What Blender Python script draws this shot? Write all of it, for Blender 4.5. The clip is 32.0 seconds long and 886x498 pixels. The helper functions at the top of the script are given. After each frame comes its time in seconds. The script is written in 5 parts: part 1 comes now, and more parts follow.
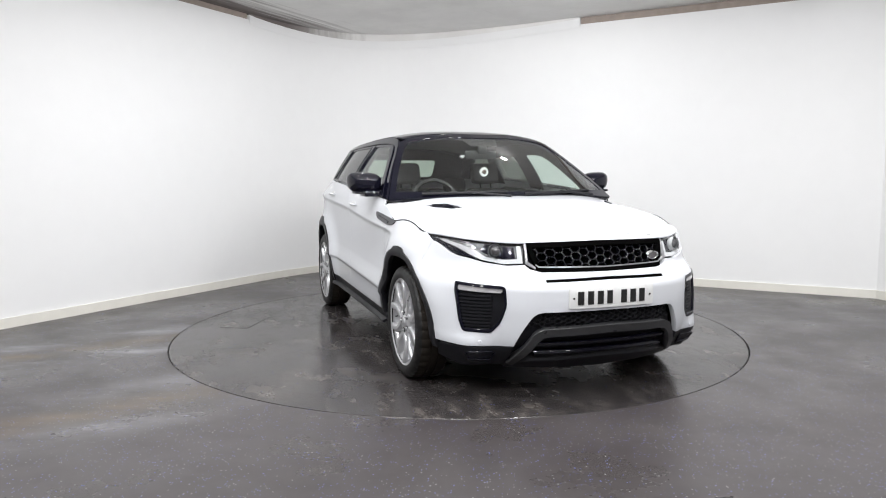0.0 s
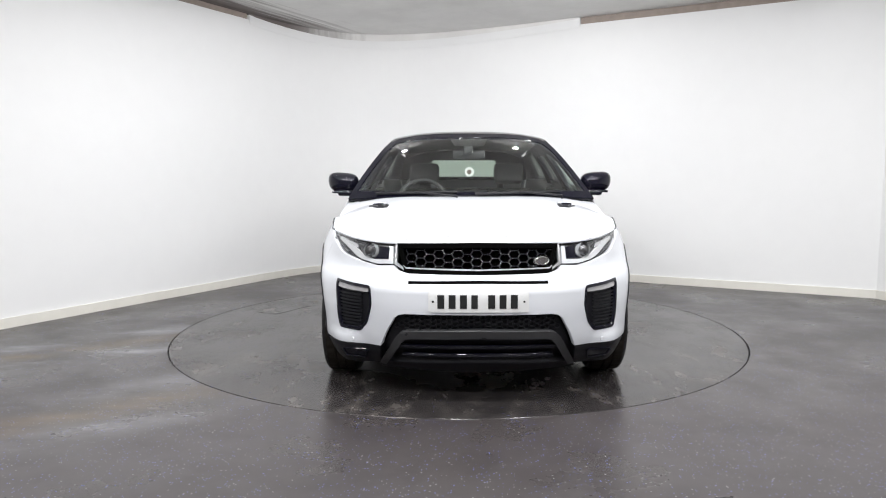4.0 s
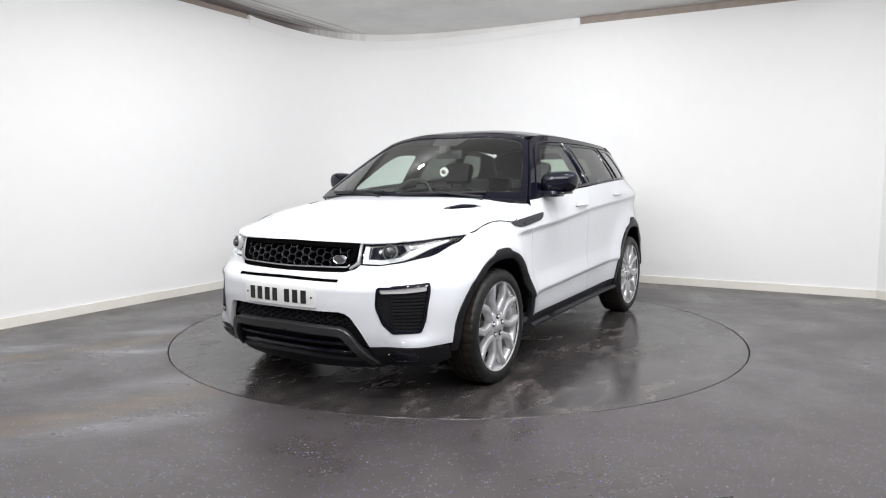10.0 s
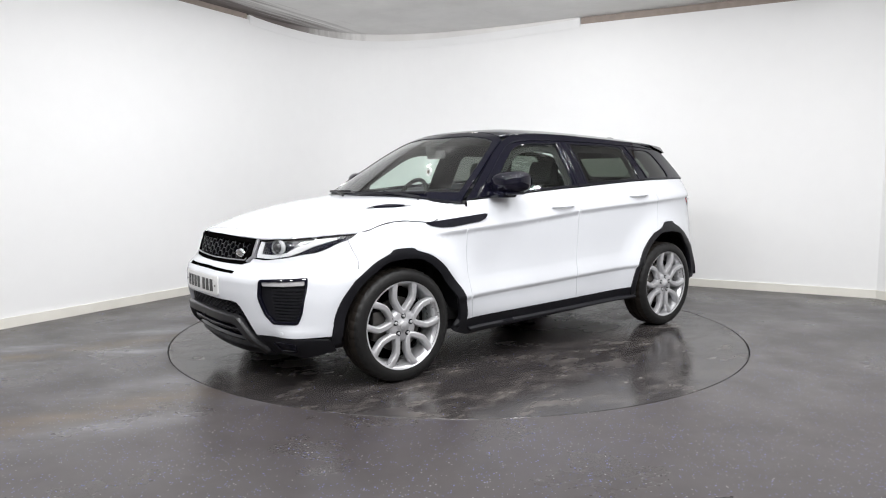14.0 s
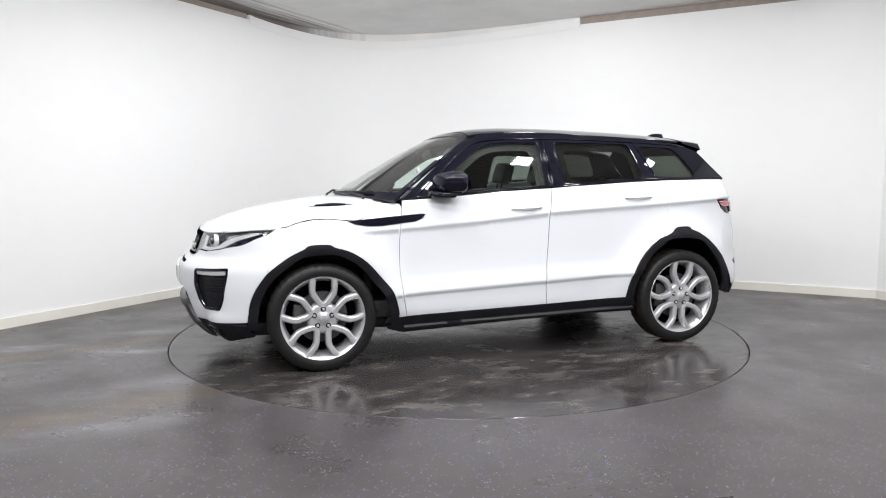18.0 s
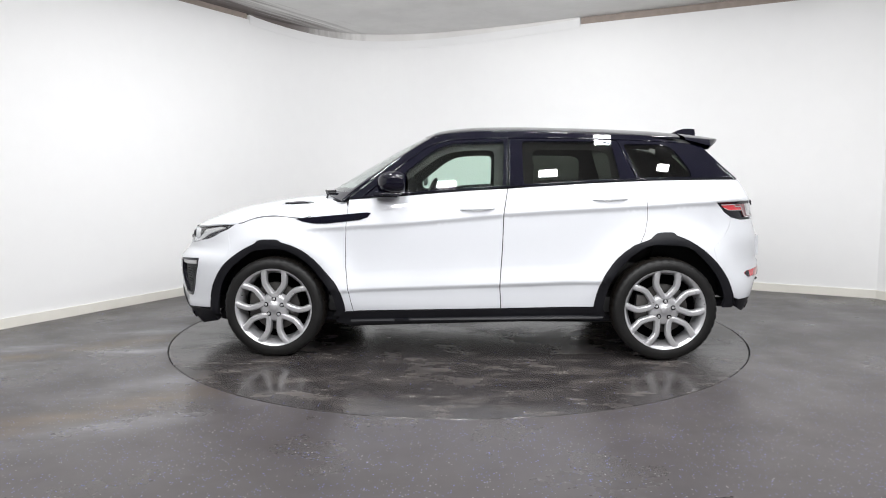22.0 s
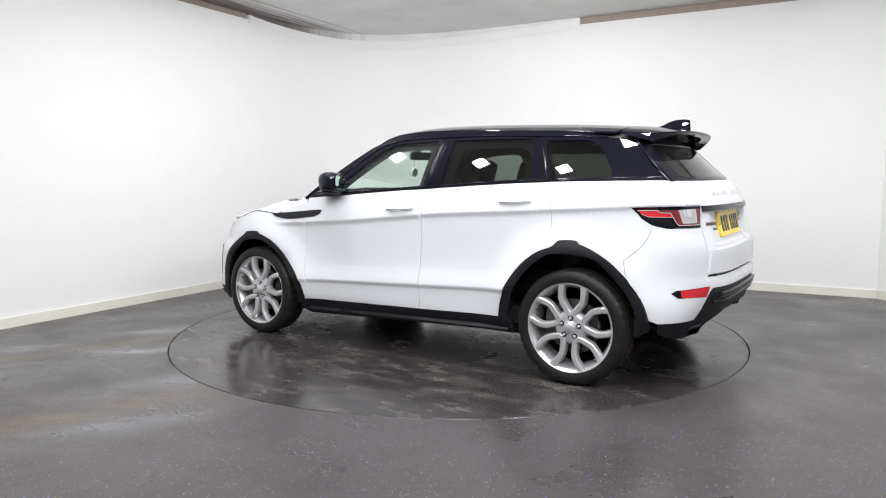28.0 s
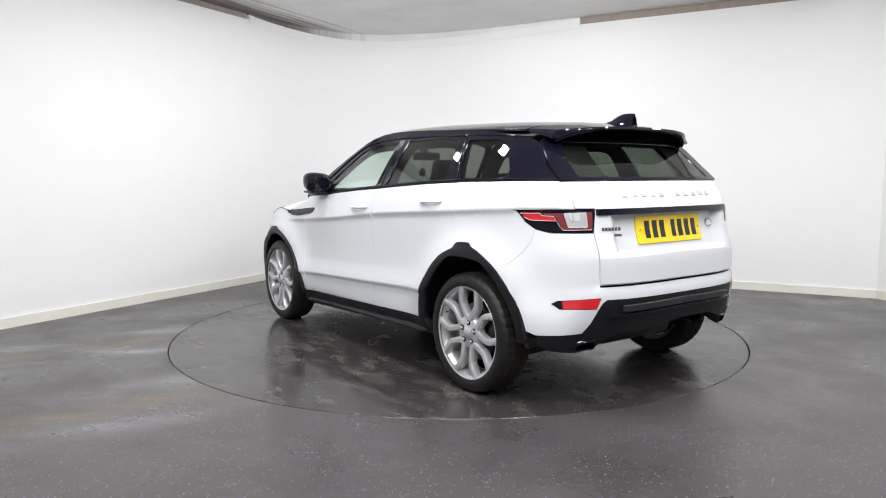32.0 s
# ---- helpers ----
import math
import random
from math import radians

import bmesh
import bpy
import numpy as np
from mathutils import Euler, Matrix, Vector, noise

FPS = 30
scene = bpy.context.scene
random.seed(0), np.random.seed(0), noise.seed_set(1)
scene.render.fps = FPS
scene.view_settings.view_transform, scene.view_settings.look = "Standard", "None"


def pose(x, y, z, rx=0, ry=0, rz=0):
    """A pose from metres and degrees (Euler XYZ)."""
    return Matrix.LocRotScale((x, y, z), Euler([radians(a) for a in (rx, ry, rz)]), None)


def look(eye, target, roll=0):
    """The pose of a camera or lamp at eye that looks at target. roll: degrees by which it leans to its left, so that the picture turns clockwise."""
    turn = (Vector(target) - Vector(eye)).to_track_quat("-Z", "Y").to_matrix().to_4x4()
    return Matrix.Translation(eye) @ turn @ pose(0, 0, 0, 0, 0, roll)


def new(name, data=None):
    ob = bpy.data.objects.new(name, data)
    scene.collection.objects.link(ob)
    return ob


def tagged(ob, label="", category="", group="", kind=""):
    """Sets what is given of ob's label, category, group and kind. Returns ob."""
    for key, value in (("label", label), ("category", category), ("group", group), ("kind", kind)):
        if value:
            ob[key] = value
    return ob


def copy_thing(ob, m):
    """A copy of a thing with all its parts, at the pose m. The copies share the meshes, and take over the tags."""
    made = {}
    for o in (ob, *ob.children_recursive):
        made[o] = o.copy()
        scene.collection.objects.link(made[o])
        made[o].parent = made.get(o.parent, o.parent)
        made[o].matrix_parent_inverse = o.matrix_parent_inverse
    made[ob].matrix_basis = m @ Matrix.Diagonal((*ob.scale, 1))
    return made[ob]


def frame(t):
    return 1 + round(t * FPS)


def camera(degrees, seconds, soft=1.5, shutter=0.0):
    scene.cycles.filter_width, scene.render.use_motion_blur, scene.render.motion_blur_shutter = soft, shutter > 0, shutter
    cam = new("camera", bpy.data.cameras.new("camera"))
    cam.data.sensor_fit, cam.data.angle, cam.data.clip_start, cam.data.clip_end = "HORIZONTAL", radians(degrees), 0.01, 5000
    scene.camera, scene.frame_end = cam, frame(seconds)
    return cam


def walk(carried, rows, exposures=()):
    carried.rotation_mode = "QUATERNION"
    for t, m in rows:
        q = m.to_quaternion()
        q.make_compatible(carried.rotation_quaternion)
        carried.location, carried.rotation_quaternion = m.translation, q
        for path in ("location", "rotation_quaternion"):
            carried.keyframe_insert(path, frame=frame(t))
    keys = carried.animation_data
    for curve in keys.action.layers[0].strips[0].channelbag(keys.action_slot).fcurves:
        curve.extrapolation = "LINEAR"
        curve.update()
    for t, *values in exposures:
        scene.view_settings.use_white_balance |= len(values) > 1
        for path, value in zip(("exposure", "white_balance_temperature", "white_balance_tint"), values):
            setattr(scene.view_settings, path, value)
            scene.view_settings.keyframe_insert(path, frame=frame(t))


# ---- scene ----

# camera: stands still on its tripod
EYE = (0.0, -5.729, 1.2366)
cam = camera(64.43, 32.0, soft=1.1)
YAW, PITCH, LEAN = -1.0927, 5.8326, -0.173
cam_pose = pose(*EYE, 90 - PITCH, 0, -YAW) @ pose(0, 0, 0, 0, 0, LEAN)
walk(cam, [(0.0, cam_pose), (32.0, cam_pose)])

# world: a closed hall, next to no light from outside
world = bpy.data.worlds.new("world")
world.use_nodes = True
world.node_tree.nodes["Background"].inputs[0].default_value = (0.9, 0.95, 1.0, 1)
world.node_tree.nodes["Background"].inputs[1].default_value = 0.02
scene.world = world
scene.view_settings.exposure = 0.0

CEIL = 3.12


def lamp_area(name, x, y, z, w, d, power, tilt=0.0):
    data = bpy.data.lights.new(name, "AREA")
    data.shape, data.size, data.size_y, data.energy = "RECTANGLE", w, d, power
    data.color = (0.985, 0.99, 1.0)
    ob = new(name, data)
    ob.matrix_world = pose(x, y, z, tilt, 0, 0)
    return ob


# ---- materials ----
def nodes_of(name):
    m = bpy.data.materials.new(name)
    m.use_nodes = True
    return m, m.node_tree.nodes, m.node_tree.links, m.node_tree.nodes["Principled BSDF"]


def set_in(node, **kw):
    for key, value in kw.items():
        node.inputs[key.replace("_", " ")].default_value = value


def plain(name, color, rough=0.5, metal=0.0, vary=0.06, scale=30.0, bump=0.0, bump_scale=200.0, coat=0.0, spec=0.5):
    """A surface with slight tone variation at two scales and fine relief."""
    m, n, l, b = nodes_of(name)
    co = n.new("ShaderNodeTexCoord")
    t1, t2 = n.new("ShaderNodeTexNoise"), n.new("ShaderNodeTexNoise")
    set_in(t1, Scale=scale, Detail=5.0)
    set_in(t2, Scale=scale / 9, Detail=3.0)
    l.new(co.outputs["Object"], t1.inputs["Vector"])
    l.new(co.outputs["Object"], t2.inputs["Vector"])
    mix = n.new("ShaderNodeMath")
    mix.operation = "ADD"
    l.new(t1.outputs["Fac"], mix.inputs[0])
    l.new(t2.outputs["Fac"], mix.inputs[1])
    ramp = n.new("ShaderNodeMapRange")
    set_in(ramp, From_Min=0.6, From_Max=1.4, To_Min=1 - vary, To_Max=1 + vary)
    l.new(mix.outputs[0], ramp.inputs["Value"])
    sc = n.new("ShaderNodeVectorMath")
    sc.operation = "SCALE"
    sc.inputs[0].default_value = color
    l.new(ramp.outputs[0], sc.inputs["Scale"])
    l.new(sc.outputs[0], b.inputs["Base Color"])
    rr = n.new("ShaderNodeMapRange")
    set_in(rr, From_Min=0.6, From_Max=1.4, To_Min=max(0.01, rough * 0.85), To_Max=min(1, rough * 1.15))
    l.new(mix.outputs[0], rr.inputs["Value"])
    l.new(rr.outputs[0], b.inputs["Roughness"])
    b.inputs["Metallic"].default_value = metal
    b.inputs["Specular IOR Level"].default_value = spec
    b.inputs["Coat Weight"].default_value = coat
    b.inputs["Coat Roughness"].default_value = 0.03
    if bump:
        t3, bp = n.new("ShaderNodeTexNoise"), n.new("ShaderNodeBump")
        set_in(t3, Scale=bump_scale, Detail=4.0)
        l.new(co.outputs["Object"], t3.inputs["Vector"])
        set_in(bp, Strength=bump, Distance=0.002)
        l.new(t3.outputs["Fac"], bp.inputs["Height"])
        l.new(bp.outputs[0], b.inputs["Normal"])
    return m


def glass(name, color, rough=0.0, coat_ior=1.5):
    m, n, l, b = nodes_of(name)
    set_in(b, Roughness=rough, IOR=1.001)
    b.inputs["Base Color"].default_value = (*color, 1)
    b.inputs["Transmission Weight"].default_value = 1.0
    b.inputs["Coat Weight"].default_value = 1.0
    b.inputs["Coat Roughness"].default_value = 0.01
    b.inputs["Coat IOR"].default_value = coat_ior
    return m


WALL_PAINT = plain("wall_paint", (0.80, 0.80, 0.80), 0.7, vary=0.015, scale=6, bump=0.05, bump_scale=60)
GAP_STRIP = plain("gap_strip", (0.30, 0.25, 0.22), 0.7, vary=0.2, scale=12)
BOARD_PAINT = plain("board_paint", (0.74, 0.72, 0.66), 0.45, vary=0.05, scale=8)
PAINT_WHITE = plain("white_paint", (0.615, 0.628, 0.66), 0.45, vary=0.006, coat=0.8, spec=0.2)
PAINT_BLACK = plain("black_paint", (0.004, 0.004, 0.009), 0.2, vary=0.05, coat=0.8, spec=0.0)
PLASTIC_BLACK = plain("black_plastic", (0.0075, 0.0075, 0.0100), 0.45, vary=0.1, bump=0.1, bump_scale=500, spec=0.28)
GRILLE_BLACK = plain("gloss_grille", (0.004, 0.004, 0.006), 0.14, vary=0.1, coat=0.25, spec=0.3)
TREAD_RUBBER = plain("dusty_tread", (0.019, 0.015, 0.012), 0.8, vary=0.3, scale=20, spec=0.2)
LAMP_BOWL = plain("lamp_bowl", (0.10, 0.10, 0.105), 0.25, metal=0.7, vary=0.08, scale=40)
TYRE_RUBBER = plain("tyre_rubber", (0.0075, 0.0072, 0.0072), 0.5, vary=0.25, scale=14, spec=0.35)
ALLOY = plain("silver_alloy", (0.54, 0.54, 0.555), 0.30, metal=0.6, vary=0.03)
GLASS_CLEAR = glass("green_glass", (0.64, 0.84, 0.72))
GLASS_DARK = glass("privacy_glass", (0.034, 0.040, 0.033))
GLASS_SCREEN = glass("screen_glass", (0.76, 0.88, 0.81), coat_ior=1.9)
GLASS_REAR = glass("rear_glass", (0.20, 0.27, 0.20))
TRIM_GREY = plain("grey_trim", (0.032, 0.032, 0.034), 0.3, metal=0.2, vary=0.05)
CHROME = plain("chrome", (0.72, 0.72, 0.73), 0.14, metal=1.0, vary=0.03)
LETTER = plain("letter_silver", (0.50, 0.50, 0.51), 0.35, metal=0.4, vary=0.03)
SATIN = plain("satin_silver", (0.26, 0.26, 0.27), 0.3, metal=0.6, vary=0.05)
BRONZE = plain("bronze", (0.16, 0.12, 0.10), 0.3, metal=0.7, vary=0.03)
CUP_GREY = plain("cup_paint", (0.66, 0.665, 0.67), 0.3, vary=0.02, coat=1.0)
# lightless black: the shade of gaps and openings put into the colour
VOID = plain("dark_gap", (0.002, 0.002, 0.002), 1.0, vary=0.05, spec=0.0)
SEAM_GREY = plain("seam_shade", (0.045, 0.045, 0.048), 0.8, vary=0.1, spec=0.1)
INK = plain("plate_ink", (0.012, 0.012, 0.012), 0.4, vary=0.05)
PLATE_WHITE = plain("white_plate", (0.64, 0.64, 0.635), 0.3, vary=0.02)
PLATE_YELLOW = plain("yellow_plate", (0.85, 0.60, 0.015), 0.3, vary=0.02)
LAMP_WHITE = plain("frosted_lamp", (0.50, 0.51, 0.52), 0.15, vary=0.05, coat=1.0)
LENS_RED = plain("red_lens", (0.55, 0.012, 0.022), 0.12, vary=0.12, scale=60, coat=1.0)
LENS_DEEP = plain("deep_red_lens", (0.16, 0.02, 0.026), 0.12, vary=0.12, scale=60, coat=1.0)
LENS_CLEAR = plain("clear_lens", (0.40, 0.39, 0.40), 0.12, vary=0.12, scale=60, coat=1.0)
LEATHER = plain("black_leather", (0.013, 0.0127, 0.0125), 0.5, vary=0.15, bump=0.2, bump_scale=250)
LINING = plain("dark_lining_cloth", (0.050, 0.052, 0.049), 0.9, vary=0.05, bump=0.1, bump_scale=300)
LINING_DARK = plain("dark_lining", (0.022, 0.0215, 0.021), 0.8, vary=0.1, scale=40, spec=0.05)
DASH = plain("dash_plastic", (0.03, 0.03, 0.031), 0.55, vary=0.1, bump=0.15, bump_scale=350)
MIRROR = plain("mirror_glass", (0.85, 0.86, 0.87), 0.02, metal=1.0, vary=0.01)
STEEL = plain("brake_steel", (0.12, 0.115, 0.11), 0.4, metal=0.9, vary=0.15)
GLASS_LAMP = glass("lamp_glass", (0.97, 0.98, 0.99))


def math_node(n, l, op, a, b=None):
    m = n.new("ShaderNodeMath")
    m.operation = op
    for i, v in enumerate((a, b)):
        if v is None:
            continue
        if isinstance(v, (int, float)):
            m.inputs[i].default_value = v
        else:
            l.new(v, m.inputs[i])
    return m.outputs[0]


def span(n, l, v, a, b, c=0.0, d=1.0):
    r = n.new("ShaderNodeMapRange")
    set_in(r, From_Min=a, From_Max=b, To_Min=c, To_Max=d)
    l.new(v, r.inputs["Value"])
    return r.outputs[0]


def noise_node(n, l, vec, scale, detail=4.0, rough=0.55):
    t = n.new("ShaderNodeTexNoise")
    set_in(t, Scale=scale, Detail=detail, Roughness=rough)
    l.new(vec, t.inputs["Vector"])
    return t.outputs["Fac"]


def turned(n, l, vec, deg, scale=(1, 1, 1), shift=(0, 0, 0)):
    m = n.new("ShaderNodeMapping")
    m.vector_type = "POINT"
    m.inputs["Rotation"].default_value = (0, 0, radians(deg))
    m.inputs["Scale"].default_value = scale
    m.inputs["Location"].default_value = shift
    l.new(vec, m.inputs["Vector"])
    return m.outputs[0]


def blend(n, l, fac, a, b):
    m = n.new("ShaderNodeMix")
    m.data_type = "RGBA"
    l.new(fac, m.inputs["Factor"])
    for sock, v in ((m.inputs["A"], a), (m.inputs["B"], b)):
        if isinstance(v, tuple):
            sock.default_value = (*v, 1)
        else:
            l.new(v, sock)
    return m.outputs["Result"]


def rubber(name, tracks):
    """Dark speckled rubber, damp in places; tracks: brown tyre tracks and pale dried water as well."""
    m, n, l, b = nodes_of(name)
    co = n.new("ShaderNodeTexCoord").outputs["Object"]
    broad = noise_node(n, l, co, 0.55, 5)
    fine = noise_node(n, l, co, 7.0, 6, 0.65)
    col = blend(n, l, span(n, l, broad, 0.35, 0.65), (0.0505, 0.0440, 0.0442), (0.067, 0.0595, 0.0592))
    col = blend(n, l, span(n, l, fine, 0.35, 0.75, 0.0, 0.35), col, (0.037, 0.0334, 0.0336))
    wet = span(n, l, noise_node(n, l, co, 1.1, 6, 0.6), 0.40, 0.62)
    rgh = span(n, l, wet, 0.0, 1.0, 0.26, 0.42)
    if tracks:
        streak = noise_node(n, l, turned(n, l, co, -36.9, (0.35, 2.6, 1)), 2.2, 6, 0.6)
        sep = n.new("ShaderNodeSeparateXYZ")
        l.new(co, sep.inputs[0])
        x_, y_ = sep.outputs[0], sep.outputs[1]
        left = span(n, l, x_, -0.4, -1.7)
        for c, w in ((1.29, 0.20), (-0.67, 0.22)):
            # the tracks run slantwise from the side on to the table
            d = math_node(n, l, "ABSOLUTE", math_node(n, l, "MULTIPLY", math_node(n, l, "SUBTRACT", math_node(n, l, "SUBTRACT", y_, math_node(n, l, "MULTIPLY", x_, 0.75)), c), 0.8))
            k = math_node(n, l, "MULTIPLY", span(n, l, d, w, 0.02), span(n, l, streak, 0.34, 0.66))
            k = math_node(n, l, "MULTIPLY", math_node(n, l, "MULTIPLY", k, left), 0.9)
            col = blend(n, l, k, col, (0.128, 0.094, 0.056))
            d2 = math_node(n, l, "ABSOLUTE", math_node(n, l, "SUBTRACT", d, w + 0.10))
            k2 = math_node(n, l, "MULTIPLY", span(n, l, d2, 0.22, 0.05), span(n, l, noise_node(n, l, turned(n, l, co, -36.9, (0.45, 1.3, 1), (c, 3, 0)), 1.7, 8, 0.7), 0.44, 0.62))
            k2 = math_node(n, l, "MULTIPLY", math_node(n, l, "MULTIPLY", k2, left), 0.9 if c > 0 else 0.35)
            col = blend(n, l, k2, col, (0.235, 0.235, 0.25))
        # dark damp blot before the table
        blot = span(n, l, noise_node(n, l, turned(n, l, co, 0, (1, 1.5, 1), (0.3, 0.2, 0)), 1.9, 3, 0.5), 0.60, 0.70, 0.0, 0.25)
        col = blend(n, l, blot, col, (0.020, 0.019, 0.019))
    else:
        col = blend(n, l, span(n, l, broad, 0.0, 1.0, 0.55, 0.55), col, (0.014, 0.013, 0.0135))
        # brushed pale scuffs in three directions, and wet swirls
        k = None
        for deg, shift_, lo in ((25, 0.0, 0.50), (-48, 3.0, 0.54), (80, 7.0, 0.55)):
            warp = turned(n, l, co, deg, (0.85, 1.8, 1), (shift_, shift_ * 0.7, 0))
            scuff = span(n, l, noise_node(n, l, warp, 3.4, 9, 0.62), lo, lo + 0.24)
            where_ = span(n, l, noise_node(n, l, turned(n, l, co, 0, (1, 1, 1), (shift_, 2 + shift_, 0)), 1.15, 4, 0.6), 0.36, 0.58)
            one = math_node(n, l, "MULTIPLY", scuff, where_)
            k = one if k is None else math_node(n, l, "MAXIMUM", k, one)
        k = math_node(n, l, "MULTIPLY", k, 0.8)
        col = blend(n, l, k, col, (0.17, 0.152, 0.138))
        rgh = math_node(n, l, "ADD", span(n, l, wet, 0.0, 1.0, 0.15, 0.30), math_node(n, l, "MULTIPLY", k, 0.22))
    # coloured chips in the rubber
    vor = n.new("ShaderNodeTexVoronoi")
    set_in(vor, Scale=95.0)
    l.new(co, vor.inputs["Vector"])
    hsv = n.new("ShaderNodeSeparateColor")
    l.new(vor.outputs["Color"], hsv.inputs[0])
    chip = math_node(n, l, "MULTIPLY", math_node(n, l, "LESS_THAN", vor.outputs["Distance"], 0.31), math_node(n, l, "GREATER_THAN", hsv.outputs[0], 0.86 if tracks else 0.98))
    chip_col = blend(n, l, math_node(n, l, "GREATER_THAN", hsv.outputs[1], 0.3), (0.30, 0.30, 0.30), (0.13, 0.15, 0.38))
    col = blend(n, l, chip, col, chip_col)
    l.new(col, b.inputs["Base Color"])
    l.new(rgh, b.inputs["Roughness"])
    b.inputs["Specular IOR Level"].default_value = 0.44 if tracks else 0.36
    bp = n.new("ShaderNodeBump")
    set_in(bp, Strength=0.02, Distance=0.001)
    l.new(noise_node(n, l, co, 45.0, 4), bp.inputs["Height"])
    l.new(bp.outputs[0], b.inputs["Normal"])
    return m


RUBBER_FLOOR = rubber("rubber_floor", True)
TABLE_RUBBER = rubber("table_rubber", False)


def ceiling_paint():
    m, n, l, b = nodes_of("ceiling_paint")
    co = n.new("ShaderNodeTexCoord").outputs["Object"]
    col = blend(n, l, span(n, l, noise_node(n, l, co, 2.0, 6, 0.6), 0.35, 0.7), (0.70, 0.69, 0.675), (0.80, 0.79, 0.775))
    # long brown streaks, stronger towards the wall
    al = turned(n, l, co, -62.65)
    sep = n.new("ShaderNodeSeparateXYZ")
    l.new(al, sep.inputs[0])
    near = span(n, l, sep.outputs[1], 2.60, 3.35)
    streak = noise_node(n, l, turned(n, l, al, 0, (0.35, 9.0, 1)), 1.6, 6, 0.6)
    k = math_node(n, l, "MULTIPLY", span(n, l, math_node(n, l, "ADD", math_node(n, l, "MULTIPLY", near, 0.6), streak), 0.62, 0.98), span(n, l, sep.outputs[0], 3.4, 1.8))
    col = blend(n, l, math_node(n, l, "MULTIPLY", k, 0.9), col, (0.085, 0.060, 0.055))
    l.new(col, b.inputs["Base Color"])
    set_in(b, Roughness=0.6)
    return m


CEIL_PAINT = ceiling_paint()


# ---- mesh helpers ----
def mesh_ob(name, verts, faces, mat, parent=None, smooth=False, label=""):
    me = bpy.data.meshes.new(name)
    me.from_pydata([tuple(v) for v in verts], [], [tuple(f) for f in faces])
    me.validate()
    if mat:
        me.materials.append(mat)
    if smooth:
        me.polygons.foreach_set("use_smooth", [True] * len(me.polygons))
    ob = new(name, me)
    ob.parent = parent
    return tagged(ob, label)


def part(name, bm, mat, parent, label="", smooth=True, angle=40):
    me = bpy.data.meshes.new(name)
    bmesh.ops.recalc_face_normals(bm, faces=bm.faces[:])
    if smooth:
        for f in bm.faces:
            f.smooth = True
        for e in bm.edges:
            if len(e.link_faces) == 2 and e.calc_face_angle(0) > radians(angle):
                e.smooth = False
    bm.to_mesh(me)
    bm.free()
    me.materials.append(mat)
    ob = new(name, me)
    ob.parent = parent
    return tagged(ob, label)


def box_bm(bm, lo, hi, bevel=0.0, m=None):
    """Adds a bevelled box between two corners."""
    g = bmesh.ops.create_cube(bm, size=1.0)
    c = [(a + b) / 2 for a, b in zip(lo, hi)]
    s = [abs(b - a) for a, b in zip(lo, hi)]
    bmesh.ops.transform(bm, matrix=Matrix.Translation(c) @ Matrix.Diagonal((*s, 1)), verts=g["verts"])
    if bevel:
        es = list({e for v in g["verts"] for e in v.link_edges})
        r = bmesh.ops.bevel(bm, geom=es, offset=bevel, segments=2, affect="EDGES", profile=0.5)
        vs = list({v for f in r["faces"] for v in f.verts} | {v for v in g["verts"] if v.is_valid})
    else:
        vs = g["verts"]
    if m is not None:
        bmesh.ops.transform(bm, matrix=m, verts=[v for v in vs if v.is_valid])
    return bm


def box(name, lo, hi, mat, parent, bevel=0.0, label=""):
    return part(name, box_bm(bmesh.new(), lo, hi, bevel), mat, parent, label)


def lathe(name, profile, mat, parent, axis="y", steps=48, label="", at=(0, 0, 0), angle=40):
    """Turns a profile of (radius, height) about an axis."""
    bm = bmesh.new()
    rings = []
    for r, h in profile:
        ring = []
        for i in range(steps):
            a = 2 * math.pi * i / steps
            c, s = r * math.cos(a), r * math.sin(a)
            p = {"y": (c, h, s), "z": (c, s, h), "x": (h, c, s)}[axis]
            ring.append(bm.verts.new((p[0] + at[0], p[1] + at[1], p[2] + at[2])))
        rings.append(ring)
    for a, b in zip(rings, rings[1:]):
        for i in range(steps):
            j = (i + 1) % steps
            bm.faces.new((a[i], a[j], b[j], b[i]))
    return part(name, bm, mat, parent, label, angle=angle)


def tube(name, path, r, mat, parent, label="", n=8, flat=1.0):
    bm = bmesh.new()
    prev = None
    path = [Vector(p) for p in path]
    for i, p in enumerate(path):
        d = (path[min(i + 1, len(path) - 1)] - path[max(i - 1, 0)]).normalized()
        u = d.cross(Vector((0, 0, 1)))
        u = u.normalized() if u.length > 1e-4 else Vector((1, 0, 0))
        v = u.cross(d)
        ring = [bm.verts.new(p + u * r * math.cos(2 * math.pi * k / n) + v * r * flat * math.sin(2 * math.pi * k / n)) for k in range(n)]
        if prev:
            for k in range(n):
                bm.faces.new((prev[k], prev[(k + 1) % n], ring[(k + 1) % n], ring[k]))
        else:
            bm.faces.new(ring)
        prev = ring
    bm.faces.new(prev[::-1])
    return part(name, bm, mat, parent, label)


# ---- the hall ----
# plan of the wall: straight, a wide curved corner, straight again
LEFT_DIR, RIGHT_DIR = Vector((0.4595, 0.8882)), Vector((0.909, -0.4176))


